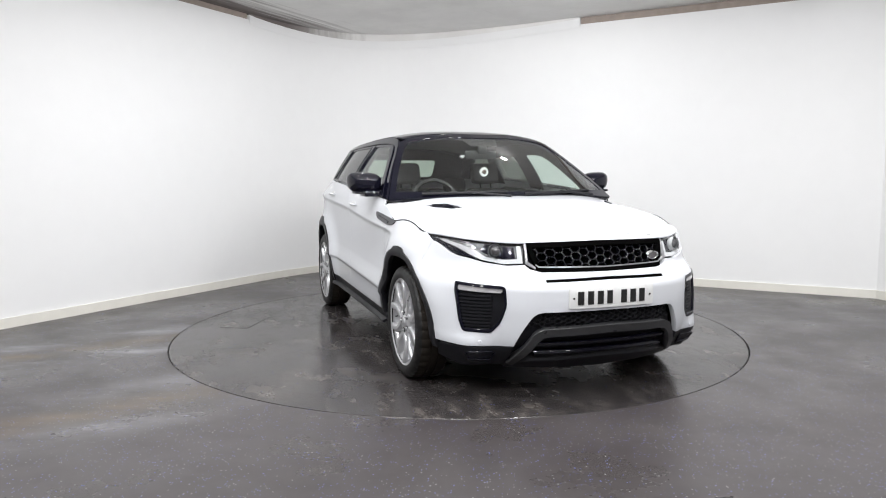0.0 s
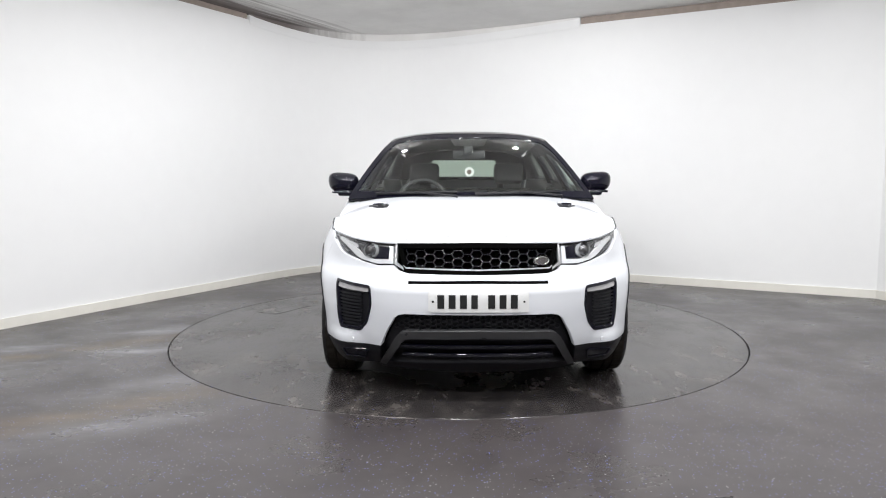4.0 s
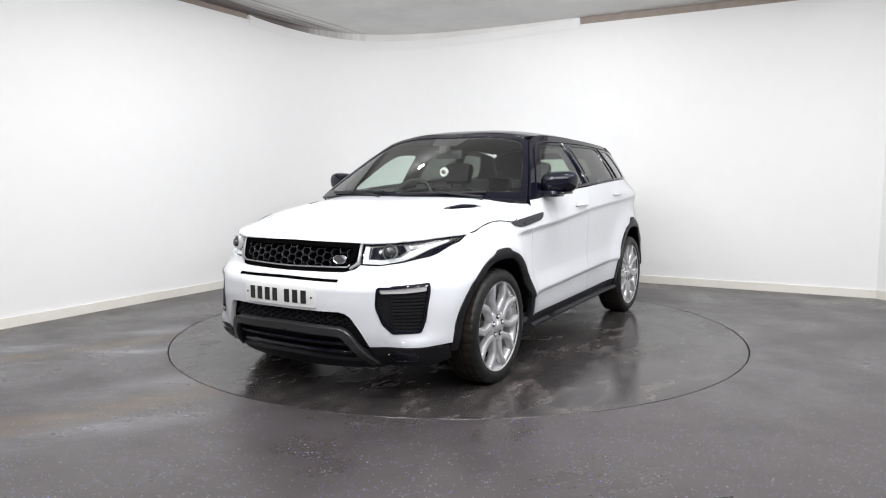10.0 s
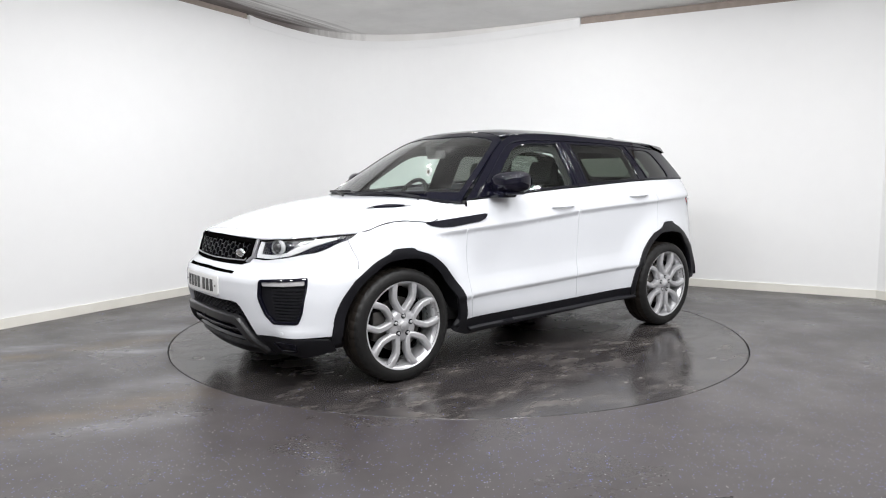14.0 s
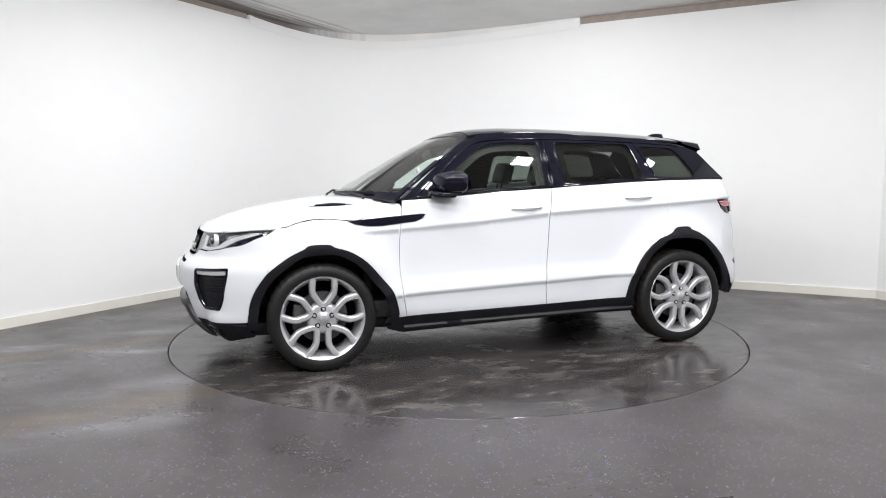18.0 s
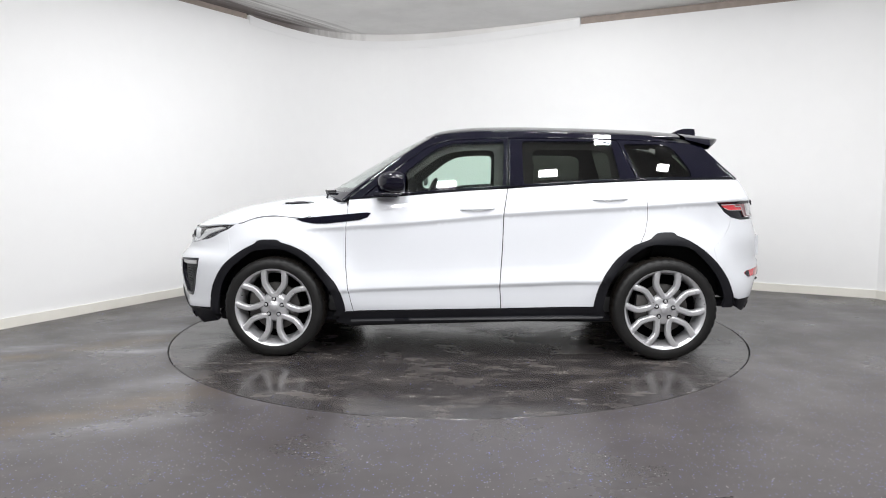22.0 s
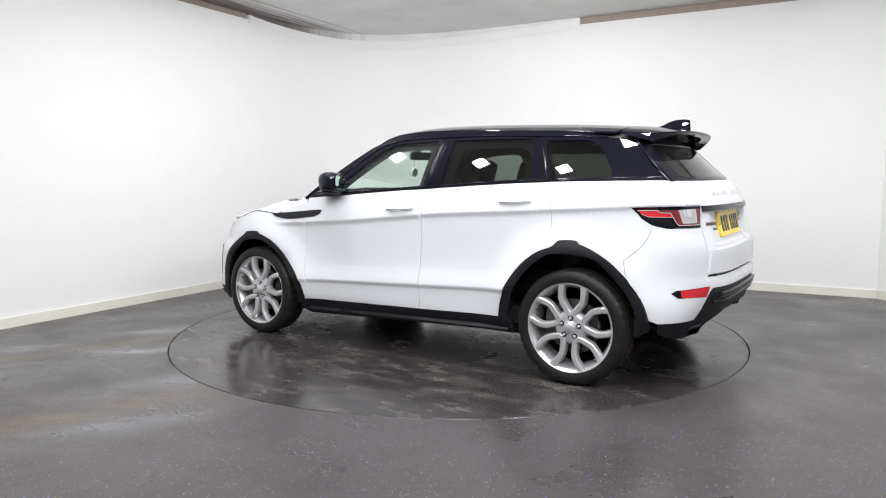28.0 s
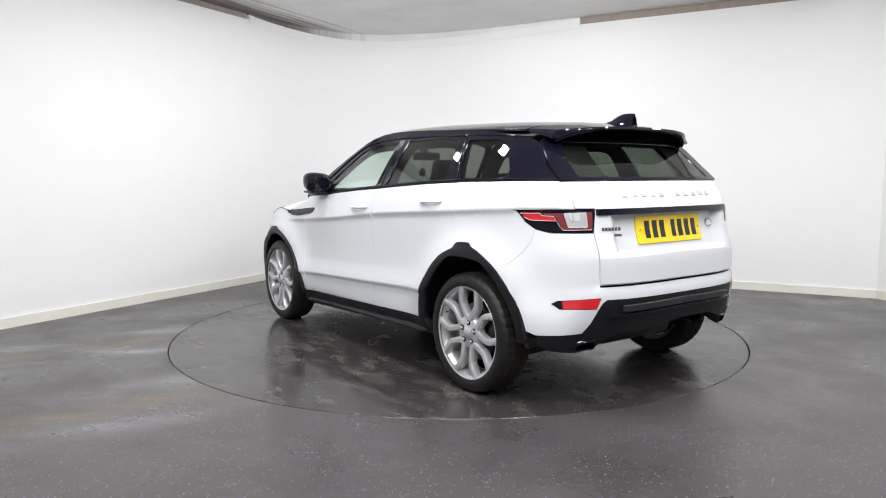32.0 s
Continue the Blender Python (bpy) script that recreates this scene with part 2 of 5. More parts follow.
def wall_strip(name, plan, z0, z1, thick, mat, kind="structure", label="", parent=None):
    """A wall of some thickness that follows a plan of points; it thickens to the left of the way."""
    n = len(plan)
    back = []
    for i in range(n):
        d = (plan[min(i + 1, n - 1)] - plan[max(i - 1, 0)]).normalized()
        back.append(plan[i] + Vector((-d.y, d.x)) * thick)
    verts = [(p.x, p.y, z) for z in (z0, z1) for p in plan] + [(p.x, p.y, z) for z in (z0, z1) for p in back]
    f = []
    for i in range(n - 1):
        a, b = i, i + 1
        f += [(a, b, n + b, n + a), (2 * n + b, 2 * n + a, 3 * n + a, 3 * n + b),
              (n + a, n + b, 3 * n + b, 3 * n + a), (b, a, 2 * n + a, 2 * n + b)]
    f += [(0, n, 3 * n, 2 * n), (n - 1, 3 * n - 1, 4 * n - 1, 2 * n - 1)]
    ob = mesh_ob(name, verts, f, mat, parent, label=label)
    return tagged(ob, label, kind=kind) if kind else ob


def bez(a, b, c, d, n):
    out = []
    for i in range(n + 1):
        t = i / n
        out.append(a * (1 - t) ** 3 + b * 3 * t * (1 - t) ** 2 + c * 3 * t * t * (1 - t) + d * t ** 3)
    return out


P_LEFT = Vector((-2.385, 2.56))
P_RIGHT = Vector((1.47, 2.87))
P_FAR = Vector((4.26, 1.40))
left_plan = [P_LEFT - LEFT_DIR * 10.0, P_LEFT]
corner_plan = bez(P_LEFT, P_LEFT + LEFT_DIR * 1.75, P_RIGHT - Vector((0.86, -0.51)) * 2.7, P_RIGHT, 60)
right_plan = [P_RIGHT, P_FAR]
side_plan = [P_FAR, Vector((6.4, -6.6))]
back_plan = [side_plan[1], left_plan[0]]
wall_strip("wall_left", left_plan, 0, 3.05, 0.12, WALL_PAINT, label="matt white painted studio wall")
wall_strip("wall_corner", corner_plan, 0, 3.105, 0.12, WALL_PAINT, label="matt white curved studio wall corner")
wall_strip("wall_right", right_plan, 0, 3.035, 0.12, WALL_PAINT, label="matt white painted studio wall")
wall_strip("wall_side", side_plan, 0, 3.105, 0.12, WALL_PAINT, label="matt white painted studio wall")
wall_strip("wall_back", back_plan, 0, 3.105, 0.12, WALL_PAINT, label="matt white painted studio wall")

TABLE_R = 2.231
bm = bmesh.new()
rim_n = 160
inner = [bm.verts.new((TABLE_R * math.cos(2 * math.pi * i / rim_n), TABLE_R * math.sin(2 * math.pi * i / rim_n), 0)) for i in range(rim_n)]
down = [bm.verts.new((v.co.x, v.co.y, -0.05)) for v in inner]
outer = []
for i in range(rim_n):
    a = 2 * math.pi * i / rim_n
    k = 9 / max(abs(math.cos(a)), abs(math.sin(a)))
    outer.append(bm.verts.new((k * math.cos(a), k * math.sin(a), 0)))
for i in range(rim_n):
    j = (i + 1) % rim_n
    bm.faces.new((inner[i], outer[i], outer[j], inner[j]))
    bm.faces.new((inner[i], inner[j], down[j], down[i]))
bm.faces.new(down)
floor = part("floor", bm, RUBBER_FLOOR, None, "dark grey rubber floor with water stains", smooth=False)
tagged(floor, kind="structure")
bm = bmesh.new()
box_bm(bm, (-9, -9, CEIL), (9, 9, CEIL + 0.1))
ceiling = part("ceiling", bm, CEIL_PAINT, None, "grey-white painted ceiling with dark streaks", smooth=False)
tagged(ceiling, kind="structure")

# lamps: small square panels hung under the ceiling, in rows; those by the back wall are turned towards the table
LAMP_POWER = 22.2
LAMPS = [(-3.6 + 1.2 * k, -5.2, 50) for k in range(7)] + [(-2.4 + 1.2 * k, -3.3, 25) for k in range(5)]
# the last one here, at x 3.1, is added to brighten the right-hand wall
LAMPS += [(-1.85, -0.3, 15), (-1.2, -1.15, 15), (1.3, -1.15, 15), (-0.35, -2.1, 15), (0.7, -1.95, 15), (2.3, -1.8, 20), (3.1, -0.6, 10)]
LAMPS += [(-0.85, 0.9, 38), (0.85, 0.9, 38)]


def ceiling_lamp(x, y, tilt, size):
    """A white square housing on a short stem; its lit face looks down."""
    lamp = tagged(new("ceiling_lamp"), "white square panel lamp hung on a short stem", "lamp", "panel lamps under the ceiling")
    lamp.matrix_world = Matrix.Translation((x, y, CEIL))
    h = size / 2 + 0.02
    bm = bmesh.new()
    box_bm(bm, (-h, -h, 0.006), (h, h, 0.03), 0.004, pose(0, 0, -0.13, tilt, 0, 0))
    part("housing", bm, BOARD_PAINT, lamp)
    lathe("stem", [(0.008, -0.115), (0.008, -0.006), (0.03, -0.006), (0.03, 0.0)], BOARD_PAINT, lamp, "z", 12)
    return lamp


for x, y, tilt in LAMPS:
    small = y > 0.5
    size = 0.07 if small else 0.2
    ceiling_lamp(x, y, tilt, size)
    lamp_area("spot_lamp" if small else "panel_lamp", x, y, CEIL - 0.13, size, size, LAMP_POWER * (0.8 if small else 1.0), tilt)

# the ceiling's edge dips along the curved corner
bm = bmesh.new()
prev = None
for i, p in enumerate(corner_plan):
    d = (corner_plan[min(i + 1, 60)] - corner_plan[max(i - 1, 0)]).normalized()
    q = p + Vector((d.y, -d.x)) * 0.006
    low = 3.104 - 0.074 * math.sin(math.pi * i / 60) ** 0.7
    row = [bm.verts.new((q.x, q.y, CEIL - 0.001)), bm.verts.new((q.x, q.y, low)), bm.verts.new((p.x, p.y, low))]
    if prev:
        bm.faces.new((prev[0], prev[1], row[1], row[0]))
        bm.faces.new((prev[1], prev[2], row[2], row[1]))
    prev = row
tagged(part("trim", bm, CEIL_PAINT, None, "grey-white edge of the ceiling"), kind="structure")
# white fascia strip under it, a little proud of the wall
bm = bmesh.new()
prev = None
for i, p in enumerate(corner_plan):
    d = (corner_plan[min(i + 1, 60)] - corner_plan[max(i - 1, 0)]).normalized()
    q = p + Vector((d.y, -d.x)) * 0.008
    top = 3.1035 - 0.074 * math.sin(math.pi * i / 60) ** 0.7
    low = top - 0.10
    row = [bm.verts.new((p.x, p.y, top)), bm.verts.new((q.x, q.y, top)), bm.verts.new((q.x, q.y, low)), bm.verts.new((p.x, p.y, low))]
    if prev:
        for k in range(3):
            bm.faces.new((prev[k], prev[k + 1], row[k + 1], row[k]))
    else:
        bm.faces.new(row)
    prev = row
bm.faces.new(prev[::-1])
tagged(part("trim", bm, WALL_PAINT, None, "white fascia strip along the curved corner", smooth=False), kind="structure")

# brown-grey strip added for the dark shadow gap, set back over the straight walls
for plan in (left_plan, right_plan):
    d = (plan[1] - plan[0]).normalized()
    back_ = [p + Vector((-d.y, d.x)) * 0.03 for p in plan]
    wall_strip("trim", back_, 3.055 if plan is left_plan else 3.04, CEIL - 0.002, 0.02, GAP_STRIP, label="brown-grey strip for the dark gap under the ceiling")

# skirting boards
for plan in (left_plan, corner_plan, right_plan, side_plan):
    n = len(plan)
    out = []
    for i in range(n):
        d = (plan[min(i + 1, n - 1)] - plan[max(i - 1, 0)]).normalized()
        out.append(plan[i] + Vector((d.y, -d.x)) * 0.018)
    wall_strip("baseboard", out, 0.0, 0.085, 0.0175, BOARD_PAINT, label="cream painted skirting board")


# ---- the car's outer form, as smooth surfaces in its own space (x forward, y to its left) ----
def curve(*pts):
    """A smooth monotone curve through (x, y) pairs."""
    xs = [p[0] for p in pts]
    ys = [p[1] for p in pts]
    n = len(xs)
    d = [(ys[i + 1] - ys[i]) / (xs[i + 1] - xs[i]) for i in range(n - 1)]
    m = [d[0]] + [0 if d[i - 1] * d[i] <= 0 else 2 * d[i - 1] * d[i] / (d[i - 1] + d[i]) for i in range(1, n - 1)] + [d[-1]]

    def f(x):
        if x <= xs[0]:
            return ys[0] + m[0] * (x - xs[0])
        if x >= xs[-1]:
            return ys[-1] + m[-1] * (x - xs[-1])
        i = 0
        while x > xs[i + 1]:
            i += 1
        h = xs[i + 1] - xs[i]
        t = (x - xs[i]) / h
        return (ys[i] * (1 + 2 * t) * (1 - t) ** 2 + h * m[i] * t * (1 - t) ** 2
                + ys[i + 1] * t * t * (3 - 2 * t) + h * m[i + 1] * t * t * (t - 1))
    return f


z_crease = curve((-2.1, 1.085), (-1.63, 1.066), (-1.1, 1.036), (-0.37, 0.996), (0.4, 0.93), (1.0, 0.893), (1.5, 0.87), (2.2, 0.83))
z_belt = curve((-2.1, 1.222), (-1.75, 1.22), (-1.14, 1.211), (-0.38, 1.172), (0.165, 1.138), (0.4, 1.118), (0.8, 1.091), (1.1, 1.07))
x_front = curve((0.16, 2.05), (0.25, 2.14), (0.30, 2.18), (0.36, 2.20), (0.45, 2.215), (0.57, 2.228), (0.64, 2.228), (0.69, 2.195),
                (0.725, 2.145), (0.80, 2.12), (0.87, 2.09), (0.91, 2.06), (0.98, 1.95))
x_rear = curve((0.2, -1.92), (0.30, -2.02), (0.4, -2.07), (0.5, -2.105), (0.6, -2.122), (0.64, -2.12), (0.67, -2.103), (0.80, -2.10),
               (0.95, -2.06), (1.07, -2.04), (1.15, -2.0), (1.22, -1.95))
XA, XB, NF, NR = 1.05, -1.05, 2.85, 3.5
HUB_F, HUB_R, HUB_Z = 1.33, -1.33, 0.345
# the plan's corners are squarer towards the ground
n_front = curve((0.1, 4.0), (0.32, 3.85), (0.41, 3.35), (0.55, 3.2), (0.67, 3.1), (0.78, NF), (1.3, NF))
n_rear = curve((0.1, 4.6), (0.40, 4.4), (0.50, 4.0), (0.62, NR), (1.3, NR))


def ramp01(v, a, b):
    t = min(1.0, max(0.0, (v - a) / (b - a)))
    return t * t * (3 - 2 * t)


def reach(q, n_mid, n_side):
    """How far the plan still reaches lengthwise at the breadth q (both 0 to 1)."""
    e = n_mid + (n_side - n_mid) * ramp01(q, 0.65, 0.9)
    return max(0.0, 1 - min(1.0, q) ** e) ** (1 / e)


def breadth(c, n_mid, n_side):
    lo, hi = 0.0, 1.0
    for _ in range(30):
        m = (lo + hi) / 2
        if reach(m, n_mid, n_side) > c:
            lo = m
        else:
            hi = m
    return (lo + hi) / 2


def belt_y(x):
    """Half the car's width under the side windows."""
    return 0.872 - (0.048 * (-0.3 - x) ** 3 if x < -0.3 else 0.0)


def belt_w(x):
    if x >= XB:
        return belt_y(x)
    q = min(0.97, (XB - x) / (XB - x_rear(1.2)))
    return min(0.885, belt_y(x) / max(0.6, (1 - q ** NR) ** (1 / NR)))


def half_width(x, z):
    zl, zc, zb = 0.497 - 0.0395 * x, z_crease(x), z_belt(x)
    k = [(0.15, 0.84), (0.30, 0.885), (0.36, 0.900), (zl - 0.020, 0.906), (zl - 0.006, 0.908), (zl + 0.004, 0.918), (zl + 0.02, 0.916), (zl + 0.11, 0.899),
         (zl + 0.135, 0.896), (zl + 0.20, 0.894), (zc - 0.06, 0.901), (zc - 0.012, 0.905), (zc - 0.002, 0.914), (zc + 0.012, 0.912), (zb, belt_w(x)), (zb + 0.2, 0.75)]
    if x > 1.0:
        k = [(z_, w_ + (0.908 - w_) * min(1, (x - 1.0) / 0.15) if z_ > 0.4 and z_ < zc + 0.02 else w_) for z_, w_ in k]
    if x < -1.6:
        k = [(z_, w_ + (0.906 - w_) * min(1, (-x - 1.6) / 0.1) if z_ > 0.4 and z_ < zl + 0.3 else w_) for z_, w_ in k]
    w = curve(*k)(z)
    for hx in (HUB_F, HUB_R):
        r = math.hypot(x - hx, z - HUB_Z)
        w += 0.055 * ramp01(z, 0.05, 0.75) * math.exp(-((r - 0.45) / (0.085 if r < 0.45 else 0.12)) ** 2)
    return w


S1, S2, S3 = 1.5, 3.6, 5.1      # ends of front, flank and rear along the outline


def shell(s, z):
    """A point of the flank, wrapped round from the middle of the front (s = 0) to the middle of the rear (s = S3)."""
    sg = 1 if s >= 0 else -1
    s = abs(s)
    if s < S1:
        sn = min(1.0, math.sin(s / S1 * math.pi / 2) ** (2 / NF))
        c = reach(sn, NF, n_front(z))
        x = XA + (x_front(z) - XA) * c
        return Vector((x, sg * half_width(x, z) * sn, z))
    if s <= S2:
        x = XA + (XB - XA) * (s - S1) / (S2 - S1)
        return Vector((x, sg * half_width(x, z), z))
    sn = min(1.0, max(math.sin((S3 - s) / (S3 - S2) * math.pi / 2), 0) ** (2 / NR))
    c = reach(sn, NR, n_rear(z))
    x = XB + (x_rear(z) - XB) * c
    return Vector((x, sg * half_width(x, z) * sn, z))


def s_of_x(x, z):
    if x > XA:
        q = breadth((x - XA) / (x_front(z) - XA), NF, n_front(z))
        return S1 * math.asin(min(1.0, q ** (NF / 2))) / (math.pi / 2)
    if x >= XB:
        return S1 + (S2 - S1) * (x - XA) / (XB - XA)
    q = breadth((XB - x) / (XB - x_rear(z)), NR, n_rear(z))
    return S3 - (S3 - S2) * math.asin(min(1.0, q ** (NR / 2))) / (math.pi / 2)


def s_of_y(y, z, front=True):
    sg = 1 if y >= 0 else -1
    y = abs(y)
    x = 1.7 if front else -1.8
    for _ in range(6):
        w = half_width(x, z)
        q = min(1, y / w)
        if front:
            x = XA + (x_front(z) - XA) * reach(q, NF, n_front(z))
        else:
            x = XB + (x_rear(z) - XB) * reach(q, NR, n_rear(z))
    if front:
        return sg * S1 * math.asin(q ** (NF / 2)) / (math.pi / 2)
    return sg * (S3 - (S3 - S2) * math.asin(q ** (NR / 2)) / (math.pi / 2))


# the same surface by lengths along its outline
def lengths(n_, w_, reach):
    """Tables of the angle and the length round one corner."""
    tab, p0, acc = [(0.0, 0.0)], None, 0.0
    for i in range(401):
        a = math.pi / 2 * i / 400
        p = (reach * max(math.cos(a), 0) ** (2 / n_), w_ * math.sin(a) ** (2 / n_))
        if p0:
            acc += math.hypot(p[0] - p0[0], p[1] - p0[1])
            tab.append((a, acc))
        p0 = p
    return tab


def look_up(tab, v, i, j):
    lo, hi = 0, len(tab) - 1
    while hi - lo > 1:
        m = (lo + hi) // 2
        if tab[m][i] <= v:
            lo = m
        else:
            hi = m
    a, b = tab[lo], tab[hi]
    t = (v - a[i]) / (b[i] - a[i])
    return a[j] + (b[j] - a[j]) * t


TAB_F, TAB_R = lengths(NF, 0.92, 1.18), lengths(NR, 0.92, 1.06)
LF, LR = TAB_F[-1][1], TAB_R[-1][1]


def to_len(s):
    sg, s = (1, s) if s >= 0 else (-1, -s)
    if s < S1:
        return sg * look_up(TAB_F, s / S1 * math.pi / 2, 0, 1)
    if s <= S2:
        return sg * (LF + s - S1)
    return sg * (LF + S2 - S1 + LR - look_up(TAB_R, max(0, S3 - s) / (S3 - S2) * math.pi / 2, 0, 1))


def from_len(d):
    sg, d = (1, d) if d >= 0 else (-1, -d)
    if d < LF:
        return sg * look_up(TAB_F, d, 1, 0) * S1 / (math.pi / 2)
    d -= LF
    if d <= S2 - S1:
        return sg * (S1 + d)
    d -= S2 - S1
    return sg * (S3 - look_up(TAB_R, max(0, LR - d), 1, 0) * (S3 - S2) / (math.pi / 2))


def rear_to_len(r):
    return math.copysign(look_up(TAB_R, abs(r) / (S3 - S2) * math.pi / 2, 0, 1), r)


def rear_from_len(d):
    return math.copysign(look_up(TAB_R, abs(d), 1, 0) * (S3 - S2) / (math.pi / 2), d)


def shell_len(d, z):
    return shell(from_len(d), z)


def rear_shell(r, z):
    """The shell's rear, by the way r from its middle towards the car's left."""
    p = shell(S3 - abs(r), z)
    return p if r >= 0 else Vector((p.x, -p.y, p.z))


def rear_len(d, z):
    return rear_shell(rear_from_len(d), z)


def gate_len(d, z):
    """The tailgate, hollowed round the number plate."""
    p = rear_len(d, z)
    k = ramp01(z, 0.818, 0.838) * (1 - ramp01(z, 1.036, 1.050)) * (1 - ramp01(abs(p.y), 0.42, 0.50))
    return p + Vector((0.05 * k, 0, 0))


def gate(r, z):
    return gate_len(rear_to_len(r), z)


WARP = {shell: (to_len, from_len, shell_len), rear_shell: (rear_to_len, rear_from_len, rear_len), gate: (rear_to_len, rear_from_len, gate_len)}

# bonnet
z_hood_mid = curve((0.7, 1.125), (0.95, 1.115), (1.3, 1.088), (1.54, 1.057), (1.79, 1.005), (1.95, 0.955), (2.03, 0.918), (2.07, 0.893), (2.085, 0.882))
z_hood_edge = curve((0.7, 1.075), (0.9, 1.03), (1.0, 1.0), (1.12, 0.961), (1.2, 0.967), (1.315, 0.976), (1.40, 0.970), (1.486, 0.949), (1.55, 0.926), (1.59, 0.922), (1.72, 0.914), (1.83, 0.903), (1.92, 0.894), (2.0, 0.886), (2.085, 0.880))


def plan_y(x, z):
    if x < XA:
        return half_width(x, z)
    q = min(1, max(0, (x - XA) / (x_front(z) - XA)))
    return half_width(x, z) * max(0.04, breadth(q, NF, n_front(z)))


def hood(x, y):
    ze, zm = z_hood_edge(x), z_hood_mid(x)
    ye = plan_y(x, ze)
    q = min(1.0, abs(y) / ye)
    return Vector((x, y, ze + (zm - ze) * (1 - q ** (2.6 + 1.5 * (1 - ramp01(x, 1.0, 1.45)) - 0.7 * ramp01(x, 1.5, 1.95)))))


# glasshouse
def side_y(x, z):
    d = z - z_belt(x)
    return belt_y(x) - 0.50 * d - 0.45 * d * d


def flank(x, z):
    return Vector((x, side_y(x, z), z))


x_screen = curve((1.08, 1.16), (1.15, 1.056), (1.29, 0.815), (1.42, 0.585), (1.537, 0.35), (1.575, 0.25))
x_backlight = curve((1.2, -1.975), (1.3, -1.86), (1.42, -1.73), (1.55, -1.57))


def screen(y, z):
    return Vector((x_screen(z) - 0.40 * y * y, y, z))


def backlight(y, z):
    return Vector((x_backlight(z) + 0.22 * y * y, y, z))


z_roof_mid = curve((-1.9, 1.505), (-1.56, 1.555), (-1.19, 1.585), (-0.76, 1.603), (-0.32, 1.613), (-0.1, 1.612), (0.124, 1.597), (0.26, 1.57), (0.36, 1.535))


def roof(x, y):
    zm = z_roof_mid(x)
    return Vector((x, y, zm - 0.062 * (abs(y) / 0.63) ** 2.8))


def roof_y(x):
    """Half the roof's width, where it meets the flank."""
    y = 0.62
    for _ in range(8):
        y = side_y(x, roof(x, y).z)
    return y


# ---- panels cut out of those surfaces ----
from mathutils.geometry import delaunay_2d_cdt


def inside(p, poly):
    x, y = p
    hit = False
    j = len(poly) - 1
    for i in range(len(poly)):
        a, b = poly[i], poly[j]
        if (a[1] > y) != (b[1] > y) and x < (b[0] - a[0]) * (y - a[1]) / (b[1] - a[1]) + a[0]:
            hit = not hit
        j = i
    return hit


def resample(poly, step):
    out = []
    n = len(poly)
    for i in range(n):
        a, b = poly[i], poly[(i + 1) % n]
        k = max(1, int(math.hypot(b[0] - a[0], b[1] - a[1]) / step + 0.5))
        out += [(a[0] + (b[0] - a[0]) * t / k, a[1] + (b[1] - a[1]) * t / k) for t in range(k)]
    return out


def rounded(poly, r, n=4):
    """The outline with its corners rounded off."""
    out = []
    m = len(poly)
    for i in range(m):
        p, a, b = Vector(poly[i]), Vector(poly[i - 1]), Vector(poly[(i + 1) % m])
        u, v = a - p, b - p
        d = min(r, u.length * 0.45, v.length * 0.45)
        p0, p1 = p + u.normalized() * d, p + v.normalized() * d
        for k in range(n + 1):
            t = k / n
            q = p0 * (1 - t) ** 2 + p * 2 * t * (1 - t) + p1 * t * t
            out.append((q.x, q.y))
    return out


def inset(poly, d):
    """The outline drawn in by d (out, where d is negative)."""
    area = sum(poly[i - 1][0] * poly[i][1] - poly[i][0] * poly[i - 1][1] for i in range(len(poly)))
    sg = 1 if area > 0 else -1
    out = []
    n = len(poly)
    for i in range(n):
        p, a, b = Vector(poly[i]), Vector(poly[i - 1]), Vector(poly[(i + 1) % n])
        u, v = p - a, b - p
        if u.length < 1e-6 or v.length < 1e-6:
            continue
        n1, n2 = Vector((-u.y, u.x)).normalized() * sg, Vector((-v.y, v.x)).normalized() * sg
        nn = n1 + n2
        if nn.length < 0.2:
            out.append((p.x + n1.x * d, p.y + n1.y * d))
            continue
        nn.normalize()
        k = d / max(0.5, nn.dot(n1))
        out.append((p.x + nn.x * k, p.y + nn.y * k))
    return out


